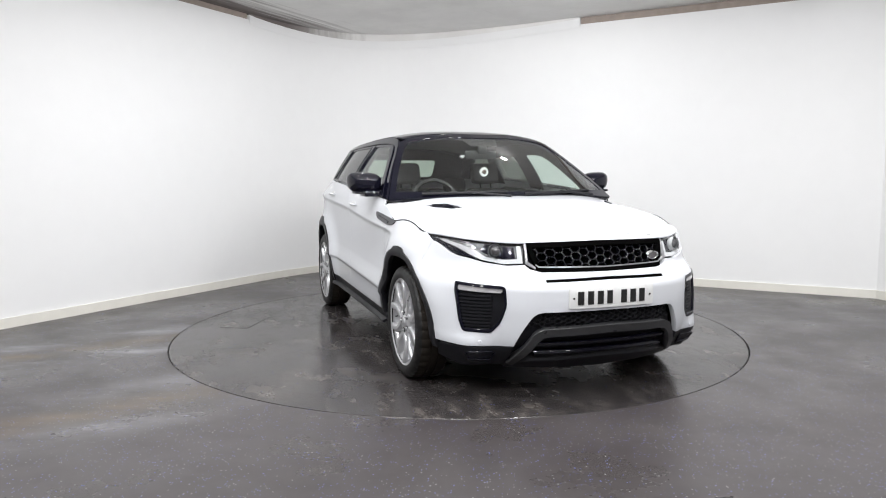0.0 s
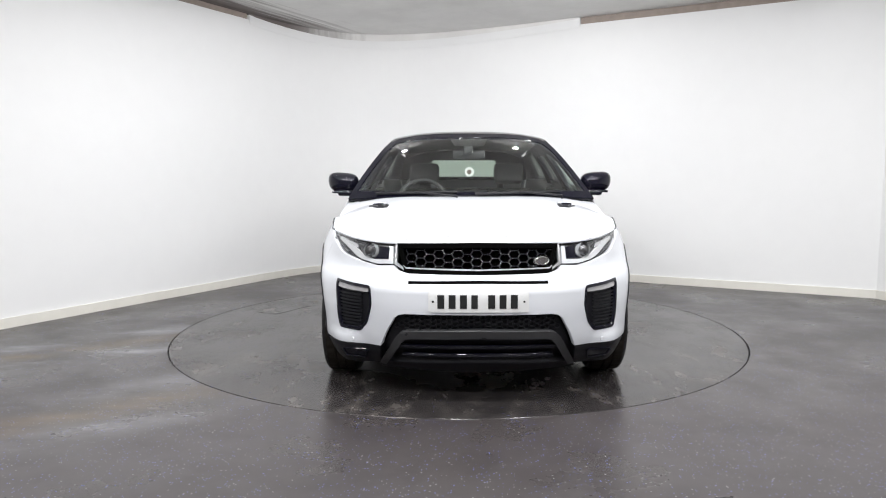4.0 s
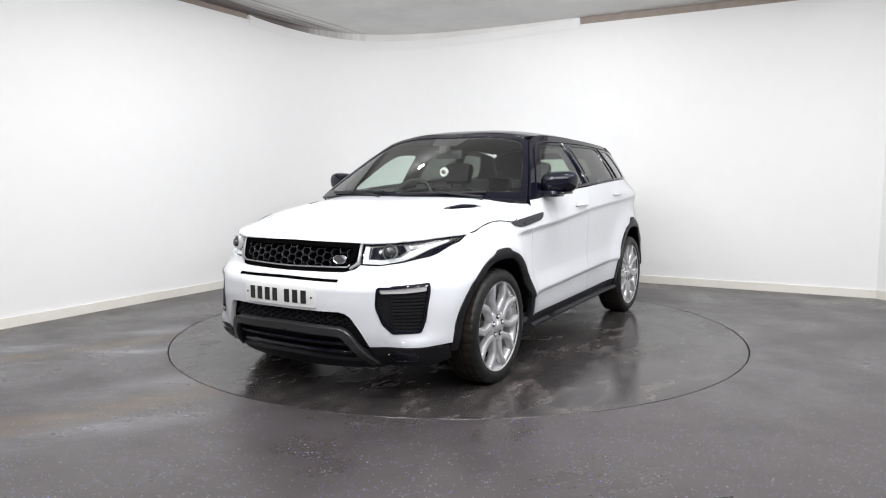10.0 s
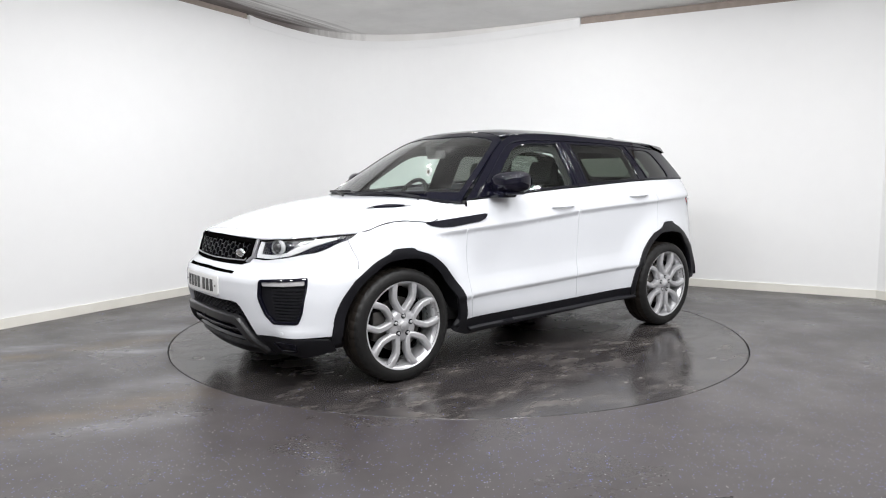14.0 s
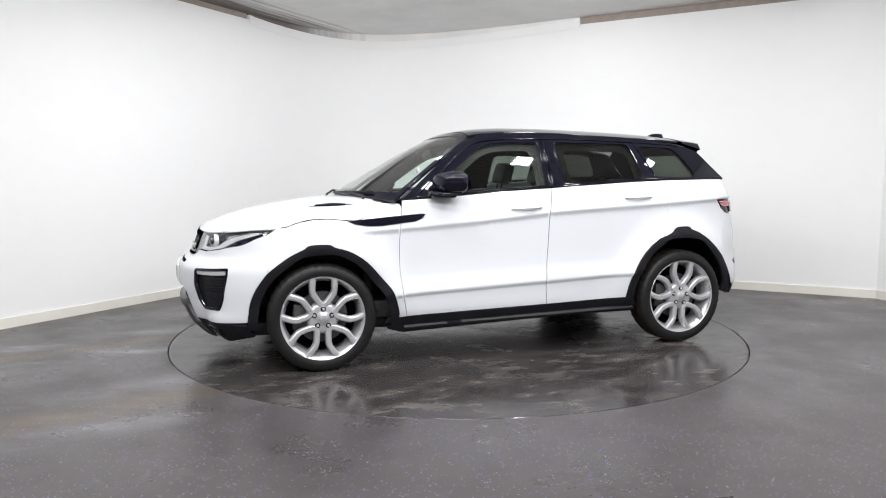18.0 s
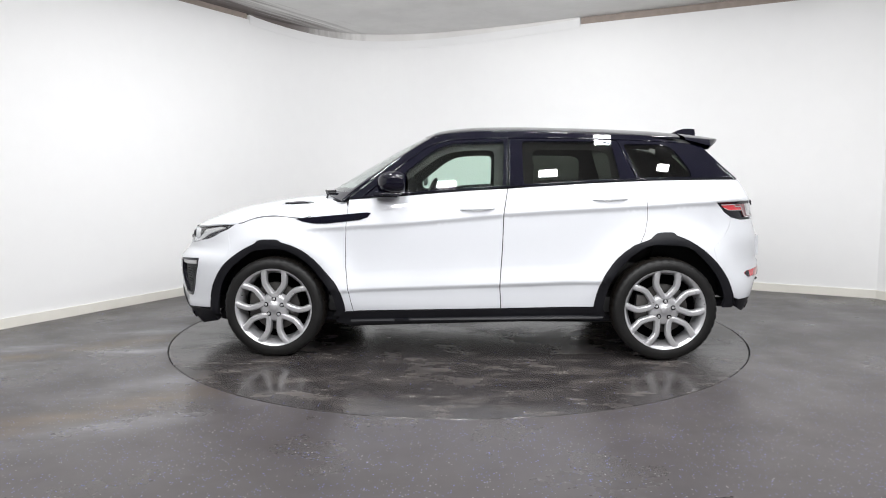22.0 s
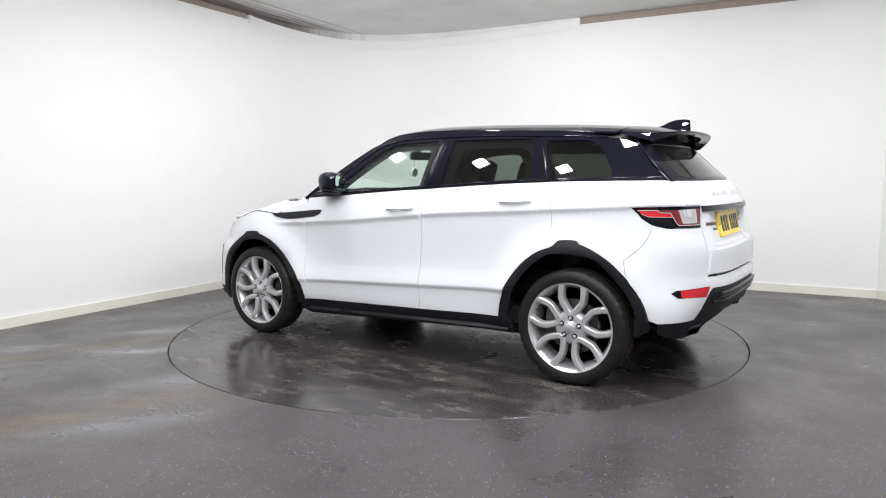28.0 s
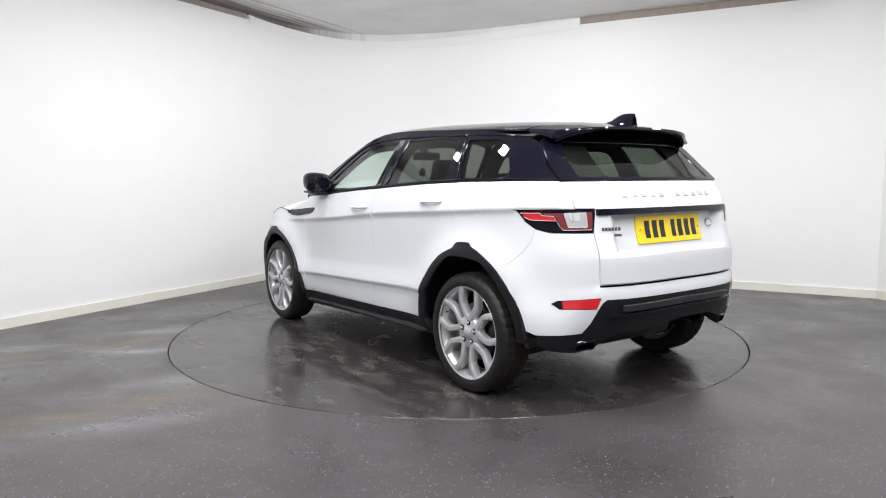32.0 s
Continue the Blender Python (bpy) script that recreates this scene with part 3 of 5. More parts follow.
def panel(name, poly, surf, mat, parent, holes=(), gap=0.002, thick=0.012, off=0.0, step=0.045, edge=0.02, mirror=False, label="", rows=()):
    """A sheet cut out of a surface along an outline, with holes, folded in along its edges.
    off: how far it stands proud. mirror: on the car's other side."""
    if surf in WARP:
        fwd, bwd, surf = WARP[surf]
        poly = [(fwd(a), b) for a, b in poly]
        holes = [[(fwd(a), b) for a, b in h] for h in holes]
        rows = [lambda d, f=f: f(bwd(d)) for f in rows]
    out = inset(resample(poly, edge), gap)
    hol = [inset(resample(h, edge), -gap) for h in holes]
    loops = [out] + hol
    pts, edges = [], []
    for lp in loops:
        k = len(pts)
        pts += lp
        edges += [(k + i, k + (i + 1) % len(lp)) for i in range(len(lp))]
    x0, x1 = min(p[0] for p in out), max(p[0] for p in out)
    y0, y1 = min(p[1] for p in out), max(p[1] for p in out)
    nx, ny = max(1, int((x1 - x0) / step)), max(1, int((y1 - y0) / step))
    shy = [inset(lp, 0.3 * step * (1 if i == 0 else -1)) for i, lp in enumerate(loops)]
    for i in range(1, nx):
        for j in range(1, ny):
            p = (x0 + (x1 - x0) * i / nx, y0 + (y1 - y0) * j / ny)
            if any(abs(f(p[0]) - p[1]) < 0.008 for f in rows):
                continue
            if inside(p, shy[0]) and not any(inside(p, h) for h in shy[1:]):
                pts.append(p)
    for f in rows:
        for i in range(1, 3 * nx):
            a = x0 + (x1 - x0) * i / (3 * nx)
            p = (a, f(a))
            if inside(p, inset(out, 0.006)) and not any(inside(p, h) for h in shy[1:]):
                pts.append(p)
    vs, es, fs, *_ = delaunay_2d_cdt([Vector(p) for p in pts], edges, [], 0, 1e-6)
    tri = []
    for f in fs:
        c = (sum(vs[i].x for i in f) / len(f), sum(vs[i].y for i in f) / len(f))
        if inside(c, out) and not any(inside(c, h) for h in hol):
            tri.append(list(f))
    used = sorted({i for f in tri for i in f})
    where = {i: k for k, i in enumerate(used)}
    P, N = [], []
    e = 0.004
    for i in used:
        a, b = vs[i].x, vs[i].y
        p = surf(a, b)
        n = (surf(a + e, b) - surf(a - e, b)).cross(surf(a, b + e) - surf(a, b - e))
        if n.length < 1e-12:
            n = Vector((0, 0, 1))
        n.normalize()
        P.append(p)
        N.append(n)
    # outwards: away from a point in the car's middle
    mid = Vector((0, 0, 0.6))
    flip = sum(n.dot(p - mid) for p, n in zip(P, N)) < 0
    if flip:
        N = [-n for n in N]
    P = [p + n * off for p, n in zip(P, N)]
    tri = [[where[i] for i in f] for f in tri]
    fixed = []
    for f in tri:
        a, b, c = P[f[0]], P[f[1]], P[f[2]]
        fixed.append(f if (b - a).cross(c - a).dot(N[f[0]]) > 0 else f[::-1])
    # folded edge
    count = {}
    for f in fixed:
        for i in range(len(f)):
            a, b = f[i], f[(i + 1) % len(f)]
            count[(a, b)] = count.get((a, b), 0) + 1
    rim = [(a, b) for (a, b) in count if (b, a) not in count]
    verts, norms = list(P), list(N)
    if thick:
        for a, b in rim:
            k = len(verts)
            side = (P[b] - P[a]).cross(N[a]).normalized()
            verts += [P[a], P[b], P[b] - N[b] * thick, P[a] - N[a] * thick]
            norms += [(side + N[a]).normalized(), (side + N[b]).normalized(), side, side]
            fixed.append([k + 1, k, k + 3, k + 2])
    if mirror:
        verts = [Vector((v.x, -v.y, v.z)) for v in verts]
        norms = [Vector((v.x, -v.y, v.z)) for v in norms]
        fixed = [f[::-1] for f in fixed]
    ob = mesh_ob(name, verts, fixed, mat, parent, True, label)
    if len(ob.data.vertices) == len(norms):
        ob.data.normals_split_custom_set_from_vertices([tuple(n) for n in norms])
    return ob


def s_x(s):
    """The x of a place along the flank."""
    return shell(max(-S3, min(S3, s)), 1.0).x


CREASES = [lambda s, d=d: z_crease(s_x(s)) + d for d in (0.035, 0.012, -0.002, -0.012, -0.04)]
CREASES += [lambda s, d=d: 0.497 - 0.0395 * s_x(s) + d for d in (0.135, 0.11, 0.02, 0.004, -0.006, -0.02)]


# ---- the turntable ----
turntable = new("turntable")
tagged(turntable, "round dark rubber turntable set flush in the floor", "turntable")

# ---- the car ----
car = new("car")
tagged(car, "white five-door compact SUV with gloss black roof on turntable", "car")


def sx(*pts):
    return [(s_of_x(x, z), z) for x, z in pts]


def rs(*pts):
    """Outline points of the rear from s to r."""
    return [(S3 - s, z) for s, z in pts]


def both(pts):
    """A half outline on the left, closed on the right."""
    return list(pts) + [(-a, b) for a, b in pts[::-1]]


def both_y(pts):
    return list(pts) + [(a, -b) for a, b in pts[::-1]]


ARCH_F = [(1.785, 0.335), (1.772, 0.44), (1.735, 0.54), (1.66, 0.645), (1.54, 0.735), (1.445, 0.783), (1.405, 0.808), (1.29, 0.811), (1.255, 0.793),
          (1.15, 0.758), (1.05, 0.69), (0.96, 0.59), (0.885, 0.496), (0.845, 0.38), (0.84, 0.317)]
ARCH_F = [(HUB_F + (x - HUB_F) * 1.015, HUB_Z + (z - HUB_Z) * 1.015) for x, z in ARCH_F]
ARCH_R = [(-0.862, 0.364), (-0.885, 0.475), (-0.935, 0.59), (-1.02, 0.70), (-1.12, 0.779), (-1.225, 0.822), (-1.25, 0.847), (-1.28, 0.860), (-1.365, 0.861),
          (-1.39, 0.842), (-1.465, 0.811), (-1.57, 0.745), (-1.66, 0.66), (-1.735, 0.555), (-1.78, 0.43)]
ARCH_R = [(HUB_R + (x - HUB_R) * 1.015, HUB_Z + (z - HUB_Z) * 1.015) for x, z in ARCH_R]


def arch_inner(outer, hub, skip):
    """The inner edge of an arch trim: a slim band, wider towards its feet, without the step at the top."""
    out = []
    for i, (x, z) in enumerate(outer):
        if i in skip:
            continue
        dx, dz = x - hub, z - HUB_Z
        r = math.hypot(dx, dz)
        k = (r - 0.046 - 0.016 * (dx / r) ** 2) / r
        out.append((hub + dx * k, HUB_Z + dz * k))
    return out


ARCH_F_IN = arch_inner(ARCH_F, HUB_F, (6, 7))
ARCH_R_IN = arch_inner(ARCH_R, HUB_R, (6, 7, 8, 9))

DOOR_F_EDGE = [(0.778, 0.322), (0.808, 0.473), (0.825, 0.631), (0.826, 0.788), (0.819, 0.905), (0.806, 1.04), (0.80, 1.088)]
DOOR_MID = [(-0.234, 0.346), (-0.226, 0.50), (-0.244, 0.76), (-0.251, 0.988), (-0.277, 1.160)]
DOOR_R_EDGE = [(-1.151, 0.795), (-1.185, 0.87), (-1.203, 0.956), (-1.20, 1.05), (-1.185, 1.12), (-1.155, 1.207)]
HEADLIGHT = [(1.085, 0.924), (0.934, 0.913), (0.786, 0.902), (0.629, 0.892), (0.465, 0.884), (0.352, 0.878), (0.362, 0.772), (0.478, 0.767), (0.641, 0.784),
             (0.753, 0.803), (0.837, 0.813), (0.893, 0.829), (0.972, 0.865), (1.04, 0.888)]
FOG = [(0.528, 0.655), (0.72, 0.662), (0.895, 0.670), (0.908, 0.632), (0.878, 0.47), (0.848, 0.408), (0.618, 0.405), (0.556, 0.455), (0.518, 0.555)]
TAIL = [(4.027, 1.062), (4.30, 1.067), (4.655, 1.068), (4.625, 0.949), (4.285, 0.949), (4.16, 0.968), (4.095, 1.0), (4.065, 1.030)]
RFOG = [(4.258, 0.581), (4.303, 0.595), (4.63, 0.611), (4.60, 0.553), (4.305, 0.556)]


def smooth(pts, n=4):
    """The same open line, drawn as a smooth curve through its points."""
    out = []
    m = len(pts)
    for i in range(m - 1):
        a, b, c, d = (Vector(pts[max(0, min(m - 1, i + k))]) for k in (-1, 0, 1, 2))
        for k in range(n):
            t = k / n
            q = 0.5 * ((2 * b) + (c - a) * t + (2 * a - 5 * b + 4 * c - d) * t * t + (3 * b - a - 3 * c + d) * t ** 3)
            out.append((q.x, q.y))
    return out + [pts[-1]]


def belt_line(x0, x1, n=6, down=0.004):
    return [(x0 + (x1 - x0) * i / n, z_belt(x0 + (x1 - x0) * i / n) - down) for i in range(n + 1)]


def hood_line(x0, x1, n=8):
    return [(x0 + (x1 - x0) * i / n, z_hood_edge(x0 + (x1 - x0) * i / n)) for i in range(n + 1)]


DOORS = {}
for mir in (False, True):
    # wings, doors and rear quarters
    wing = sx(*DOOR_F_EDGE[::-1][1:]) + sx((0.842, 0.32)) + sx(*smooth(ARCH_F[::-1][:12])) + [(1.03, 0.88)] + [(1.05, 0.893), (1.085, 0.922)] + sx(*hood_line(1.56, 0.81))
    panel("front_wing", wing, shell, PAINT_WHITE, car, gap=0.0014, mirror=mir, rows=CREASES, label="white front wing")
    door = sx(*DOOR_F_EDGE[::-1]) + sx(*DOOR_MID) + sx(*belt_line(-0.277, 0.80))[1:-1]
    fd = panel("front_door", door, shell, PAINT_WHITE, car, gap=0.003, mirror=mir, rows=CREASES, label="white front door")
    door = sx(*DOOR_MID[::-1]) + sx(*smooth(ARCH_R[:5])) + sx(*DOOR_R_EDGE) + sx(*belt_line(-1.155, -0.277))[1:-1]
    rd = panel("rear_door", door, shell, PAINT_WHITE, car, gap=0.003, mirror=mir, rows=CREASES, label="white rear door")
    DOORS[mir] = (fd, rd)
    quarter = (sx(*DOOR_R_EDGE[::-1]) + sx(*smooth(ARCH_R[5:13])) + [(3.96, 0.764), (4.053, 0.832), (4.126, 0.895), (4.175, 0.962)]
               + TAIL[5:] + TAIL[:2] + [(4.50, 1.068), (4.49, 1.14), (4.445, 1.213)] + sx(*belt_line(-1.80, -1.155))[:-1])
    panel("rear_quarter", quarter, shell, PAINT_WHITE, car, gap=0.0013, mirror=mir, rows=CREASES, label="white rear quarter panel")
    # wheel arch trims
    panel("arch_trim", sx(*smooth(ARCH_F), (0.865, 0.285)) + sx((0.925, 0.285), *smooth(ARCH_F_IN)[::-1]) + sx((1.73, 0.285), (1.79, 0.285)), shell, PLASTIC_BLACK, car, mirror=mir, off=0.006, thick=0.035, label="matt black wheel arch trim")
    panel("arch_trim", sx((-0.872, 0.30), *smooth(ARCH_R), (-1.785, 0.36)) + sx((-1.715, 0.36), *smooth(ARCH_R_IN)[::-1]) + sx((-0.945, 0.30)), shell, PLASTIC_BLACK, car, mirror=mir, off=0.006, thick=0.035, label="matt black wheel arch trim")
    # near-black strips behind the door and bonnet gaps, in place of their shade
    for edge_ in (DOOR_F_EDGE, DOOR_MID, DOOR_R_EDGE):
        panel("door_gap_shade", sx(*[(x - 0.009, z) for x, z in edge_]) + sx(*[(x + 0.009, z) for x, z in edge_[::-1]]), shell, VOID, car, off=-0.006, thick=0, gap=0, mirror=mir)
    panel("bonnet_gap_shade", sx(*[(x, z - 0.012) for x, z in hood_line(1.58, 1.12, 10)]) + sx(*[(x, z + 0.006) for x, z in hood_line(1.12, 1.58, 10)]), shell, VOID, car, off=-0.007, thick=0, gap=0, mirror=mir)
    sg_ = -1 if mir else 1
    seam = []
    for x, z in hood_line(1.575, 1.06, 24):
        p = shell(s_of_x(x, z), z)
        seam.append((p.x, sg_ * p.y, p.z + 0.001))
    # grey tube laid along the seam as the shade of the bonnet gap
    tube("bonnet_gap", seam, 0.0032, SEAM_GREY, car, "dark gap between wing and bonnet", n=6)
    # sill
    panel("sill", sx((0.845, 0.325), (0.78, 0.318), (0.3, 0.328), (-0.234, 0.342), (-0.868, 0.358), (-0.93, 0.29), (-0.95, 0.262), (-0.75, 0.262), (0.41, 0.222), (0.80, 0.205), (0.91, 0.24)),
          shell, PLASTIC_BLACK, car, mirror=mir, off=-0.004, thick=0.05, label="matt black side sill")
    panel("sill_step", sx((0.80, 0.262), (-0.92, 0.302), (-0.92, 0.285), (0.80, 0.243)), shell, PLASTIC_BLACK, car, mirror=mir, off=0.03, thick=0.05, edge=0.05)

# front bumper, white upper part
upper = [(0.0, 0.722), (0.27, 0.728), (0.335, 0.745), (0.362, 0.768), (0.478, 0.763), (0.641, 0.78), (0.753, 0.799), (0.837, 0.809), (0.893, 0.825),
         (0.972, 0.861), (1.03, 0.88)]
lower = [(0.889, 0.327), (0.465, 0.328), (0.404, 0.423), (0.355, 0.492), (0.325, 0.512), (0.288, 0.519), (0.0, 0.526)]
half = upper + sx(*smooth(ARCH_F[:4])[::-1]) + lower[0:]
bumper_out = half[:-1] + [(-a, b) for a, b in half[::-1][1:-1]]
slot = [(0.268, 0.694), (0.268, 0.680), (0.0, 0.684), (-0.268, 0.680), (-0.268, 0.694), (0.0, 0.699)]
fogr = rounded(FOG, 0.02)
panel("front_bumper", bumper_out, shell, PAINT_WHITE, car, holes=[fogr, [(-a, b) for a, b in fogr], slot], thick=0.03, step=0.04, label="white front bumper")
panel("bumper_slot", inset(slot, -0.006), shell, VOID, car, off=-0.006, thick=0)
lathe("plate", [(0.0, 0.0), (2.220, 0.0), (2.223, -0.003), (2.223, -0.04)], TABLE_RUBBER, turntable, "z", 160, "dark wet rubber plate")

# a flap in the table; its seam is open along two sides only
HATCH = pose(0, 0, 0, 0, 0, 69.19) @ Matrix.Translation((-1.732, -0.044, 0)) @ pose(0, 0, 0, 0, 0, -7.5)
for name_, lo_, hi_, mat_, label_ in (("hatch_seam", (-0.23, -0.009, -0.002), (0.009, 0.0, 0.0012), INK, ""), ("hatch_seam", (0.0, -0.009, -0.002), (0.009, 0.455, 0.0013), INK, ""),
                                      ("hatch", (-0.23, 0.0, -0.002), (0.0, 0.455, 0.0015), TABLE_RUBBER, "flush rubber flap")):
    bm = bmesh.new()
    box_bm(bm, lo_, hi_, 0.0)
    bmesh.ops.transform(bm, matrix=HATCH, verts=bm.verts[:])
    part(name_, bm, mat_, turntable, label_, smooth=False)


# grille between the headlights
GR = [(0.325, 0.868), (0.283, 0.742), (0.0, 0.733), (-0.283, 0.742), (-0.325, 0.868), (0.0, 0.874)]
panel("grille_back", GR, shell, VOID, car, off=-0.045, thick=0.0, label="black grille backing")
gr_in = inset(GR, 0.013)
panel("grille_frame", inset(GR, -0.012), shell, VOID, car, holes=[gr_in], gap=0.0, off=0.002, thick=0.045, edge=0.012, label="dark grille surround")
panel("grille_line", [(0.300, 0.765), (0.284, 0.750), (0.0, 0.741), (-0.284, 0.750), (-0.300, 0.765), (-0.296, 0.769), (-0.282, 0.757), (0.0, 0.748), (0.282, 0.757), (0.296, 0.769)], shell, SATIN, car, gap=0.0, off=0.004, thick=0.01, edge=0.012, label="thin silver grille line")


def hex_mesh(name, poly, surf, mat, w, h, bar, depth, off, clip=0.0):
    """A honeycomb of bars over the inside of an outline."""
    if surf in WARP:
        poly = [(WARP[surf][0](a), b) for a, b in poly]
        surf = WARP[surf][2]
    x0, x1 = min(p[0] for p in poly), max(p[0] for p in poly)
    z0, z1 = min(p[1] for p in poly), max(p[1] for p in poly)
    verts, faces = [], []
    test = inset(poly, clip)
    rows = int((z1 - z0) / h) + 2
    cols = int((x1 - x0) / (w * 0.75)) + 2
    for j in range(rows):
        for i in range(cols):
            cx = x0 + i * w * 0.75
            cz = z0 + (j + 0.5 * (i % 2)) * h
            if not inside((cx, cz), test):
                continue
            base = len(verts)
            shape = [(-0.27, 0.5), (0.27, 0.5), (0.5, 0.0), (0.27, -0.5), (-0.27, -0.5), (-0.5, 0.0)]
            for k, (ring, o) in enumerate(((1.0, off - 0.003), (1 - bar * 0.3, off), (1 - bar * 0.75, off - 0.0015), (1 - bar, off - 0.006), (1 - bar * 1.3, off - depth))):
                for a, b in shape:
                    s = min(x1, max(x0, cx + a * w * ring))
                    z = min(z1 + 0.004, max(z0 - 0.004, cz + b * h * ring))
                    p = surf(s, z)
                    n = (surf(s + 0.004, z) - surf(s - 0.004, z)).cross(surf(s, z + 0.004) - surf(s, z - 0.004)).normalized()
                    if n.x * p.x < 0:
                        n = -n
                    verts.append(p + n * o)
            for k in range(4):
                for a in range(6):
                    b = (a + 1) % 6
                    faces.append((base + 6 * k + a, base + 6 * k + b, base + 6 * k + 6 + b, base + 6 * k + 6 + a))
    return mesh_ob(name, verts, faces, mat, car, True)


tagged(hex_mesh("grille_mesh", gr_in, shell, GRILLE_BLACK, 0.068, 0.042, 0.19, 0.03, -0.006, -0.012), "gloss black honeycomb grille")
# maker's badge, a plain oval
badge_at = shell(0.235, 0.795)
badge = lathe("badge", [(0.0, 0.012), (0.026, 0.012), (0.03, 0.008), (0.034, 0.012), (0.036, 0.0)], CHROME, car, "x", 32, "silver oval badge")
badge.matrix_world = Matrix.Translation(badge_at) @ pose(0, 0, 0, 0, 12, 8) @ Matrix.Diagonal((1, 1.25, 0.72, 1))

for mir in (False, True):
    sg = -1 if mir else 1
    # headlight: bowl, lamps, light strip, clear cover
    hl = panel("headlight", HEADLIGHT, shell, LAMP_BOWL, car, off=-0.035, thick=0.0, mirror=mir, label="clear headlight with light strip")
    cover = panel("lens", HEADLIGHT, shell, GLASS_LAMP, hl, off=-0.001, thick=0.006, gap=0.003, mirror=mir, label="clear lamp cover")
    cover.visible_shadow = False
    strip = [(0.372, 0.868), (0.396, 0.868), (0.404, 0.798), (0.50, 0.794), (0.62, 0.808), (0.645, 0.790), (0.50, 0.771), (0.372, 0.776)]
    panel("light_strip", strip, shell, LAMP_WHITE, hl, off=-0.014, thick=0.015, gap=0, edge=0.012, step=0.02, mirror=mir, label="frosted white light strip")
    band_ = [(0.622, 0.809), (0.69, 0.842), (0.80, 0.872), (0.95, 0.898), (0.96, 0.886), (0.81, 0.846), (0.73, 0.815), (0.648, 0.791)]
    panel("silver_band", band_, shell, LETTER, hl, off=-0.016, thick=0.015, gap=0, edge=0.012, step=0.02, mirror=mir, label="silver band behind the lens")
    panel("reflector", [(0.68, 0.850), (0.70, 0.872), (0.90, 0.898), (0.97, 0.897), (0.90, 0.872), (0.80, 0.858)], shell, CHROME, hl, off=-0.018, thick=0.01, gap=0, edge=0.02, step=0.02, mirror=mir)
    c = shell(0.545, 0.838)
    ring = lathe("lamp_ring", [(0.034, -0.03), (0.037, -0.004), (0.039, 0.0), (0.042, -0.006), (0.042, -0.03)], LAMP_WHITE, hl, "x", 32, "pale lamp ring")
    ring.matrix_world = look((c.x - 0.026, sg * (c.y - 0.014), c.z - 0.004), (c.x - 1.026, sg * (c.y - 0.39), c.z - 0.1)) @ pose(0, 0, 0, 0, 90, 0)
    bulb = lathe("lamp_lens", [(0.0, -0.004), (0.012, -0.006), (0.024, -0.014), (0.031, -0.026)], GLASS_LAMP, hl, "x", 24)
    bulb.matrix_world = ring.matrix_world
    back = lathe("lamp_bowl", [(0.0, -0.05), (0.02, -0.045), (0.031, -0.028)], LAMP_BOWL, hl, "x", 24)
    back.matrix_world = ring.matrix_world
    for k in range(5):
        q = shell(0.86 + 0.035 * k, 0.868 + 0.006 * k)
        led = lathe("led", [(0, 0.003), (0.006, 0.002), (0.007, 0.0)], CHROME, hl, "x", 10)
        led.matrix_world = Matrix.Translation((q.x - 0.018, sg * (q.y - 0.018), q.z)) @ pose(0, 0, 0, 0, 0, sg * 50)
    # black mask under the strip, towards the wing
    panel("lamp_mask", [(0.70, 0.796), (0.755, 0.808), (0.84, 0.818), (0.90, 0.835), (0.975, 0.870), (1.05, 0.902), (0.95, 0.874), (0.82, 0.842)], shell, PAINT_BLACK, hl, off=-0.012, thick=0.01, gap=0, edge=0.02, step=0.02, mirror=mir)
    panel("lamp_mask", [(0.41, 0.868), (0.62, 0.882), (0.66, 0.845), (0.60, 0.815), (0.50, 0.803), (0.415, 0.806)], shell, PAINT_BLACK, hl, off=-0.033, thick=0.004, gap=0, edge=0.02, step=0.02, mirror=mir)
    # trim between headlight and grille
    panel("lamp_trim", [(0.338, 0.878), (0.350, 0.878), (0.358, 0.772), (0.30, 0.744), (0.296, 0.752), (0.342, 0.782)], shell, SATIN, car, off=0.001, thick=0.02, gap=0.0, edge=0.01, mirror=mir, label="silver strip beside the grille")
    # bumper vent with daytime lamp
    vent = panel("bumper_vent", fogr, shell, PLASTIC_BLACK, car, off=-0.028, thick=0.0, gap=0, mirror=mir, label="black bumper vent with ribs")
    panel("vent_frame", inset(fogr, -0.003), shell, PAINT_BLACK, vent, holes=[inset(fogr, 0.012)], gap=0, off=0.003, thick=0.03, edge=0.015, mirror=mir, label="gloss black surround")
    panel("day_lamp", rounded([(0.545, 0.646), (0.88, 0.657), (0.888, 0.630), (0.73, 0.623), (0.552, 0.621)], 0.012), shell, LENS_CLEAR, vent, off=-0.004, thick=0.02, gap=0, edge=0.02, mirror=mir, label="clear daytime lamp")
    for k in range(11):
        z = 0.606 - k * 0.0185
        s0, s1 = 0.625 + max(0, 0.5 - z) * 0.1, 0.893 - (0.62 - z) * 0.22
        panel("rib", [(s0, z), (s1, z), (s1, z - 0.009), (s0, z - 0.009)], shell, PLASTIC_BLACK, vent, off=-0.012, thick=0.016, gap=0, edge=0.06, step=0.1, mirror=mir)
    q = shell(0.718, 0.350)
    sens = lathe("parking_sensor", [(0, 0.003), (0.010, 0.003), (0.012, 0.0)], PAINT_WHITE, car, "x", 16, "round white parking sensor")
    sens.matrix_world = Matrix.Translation((q.x, sg * q.y, q.z)) @ pose(0, 0, 0, 0, 0, sg * 33)
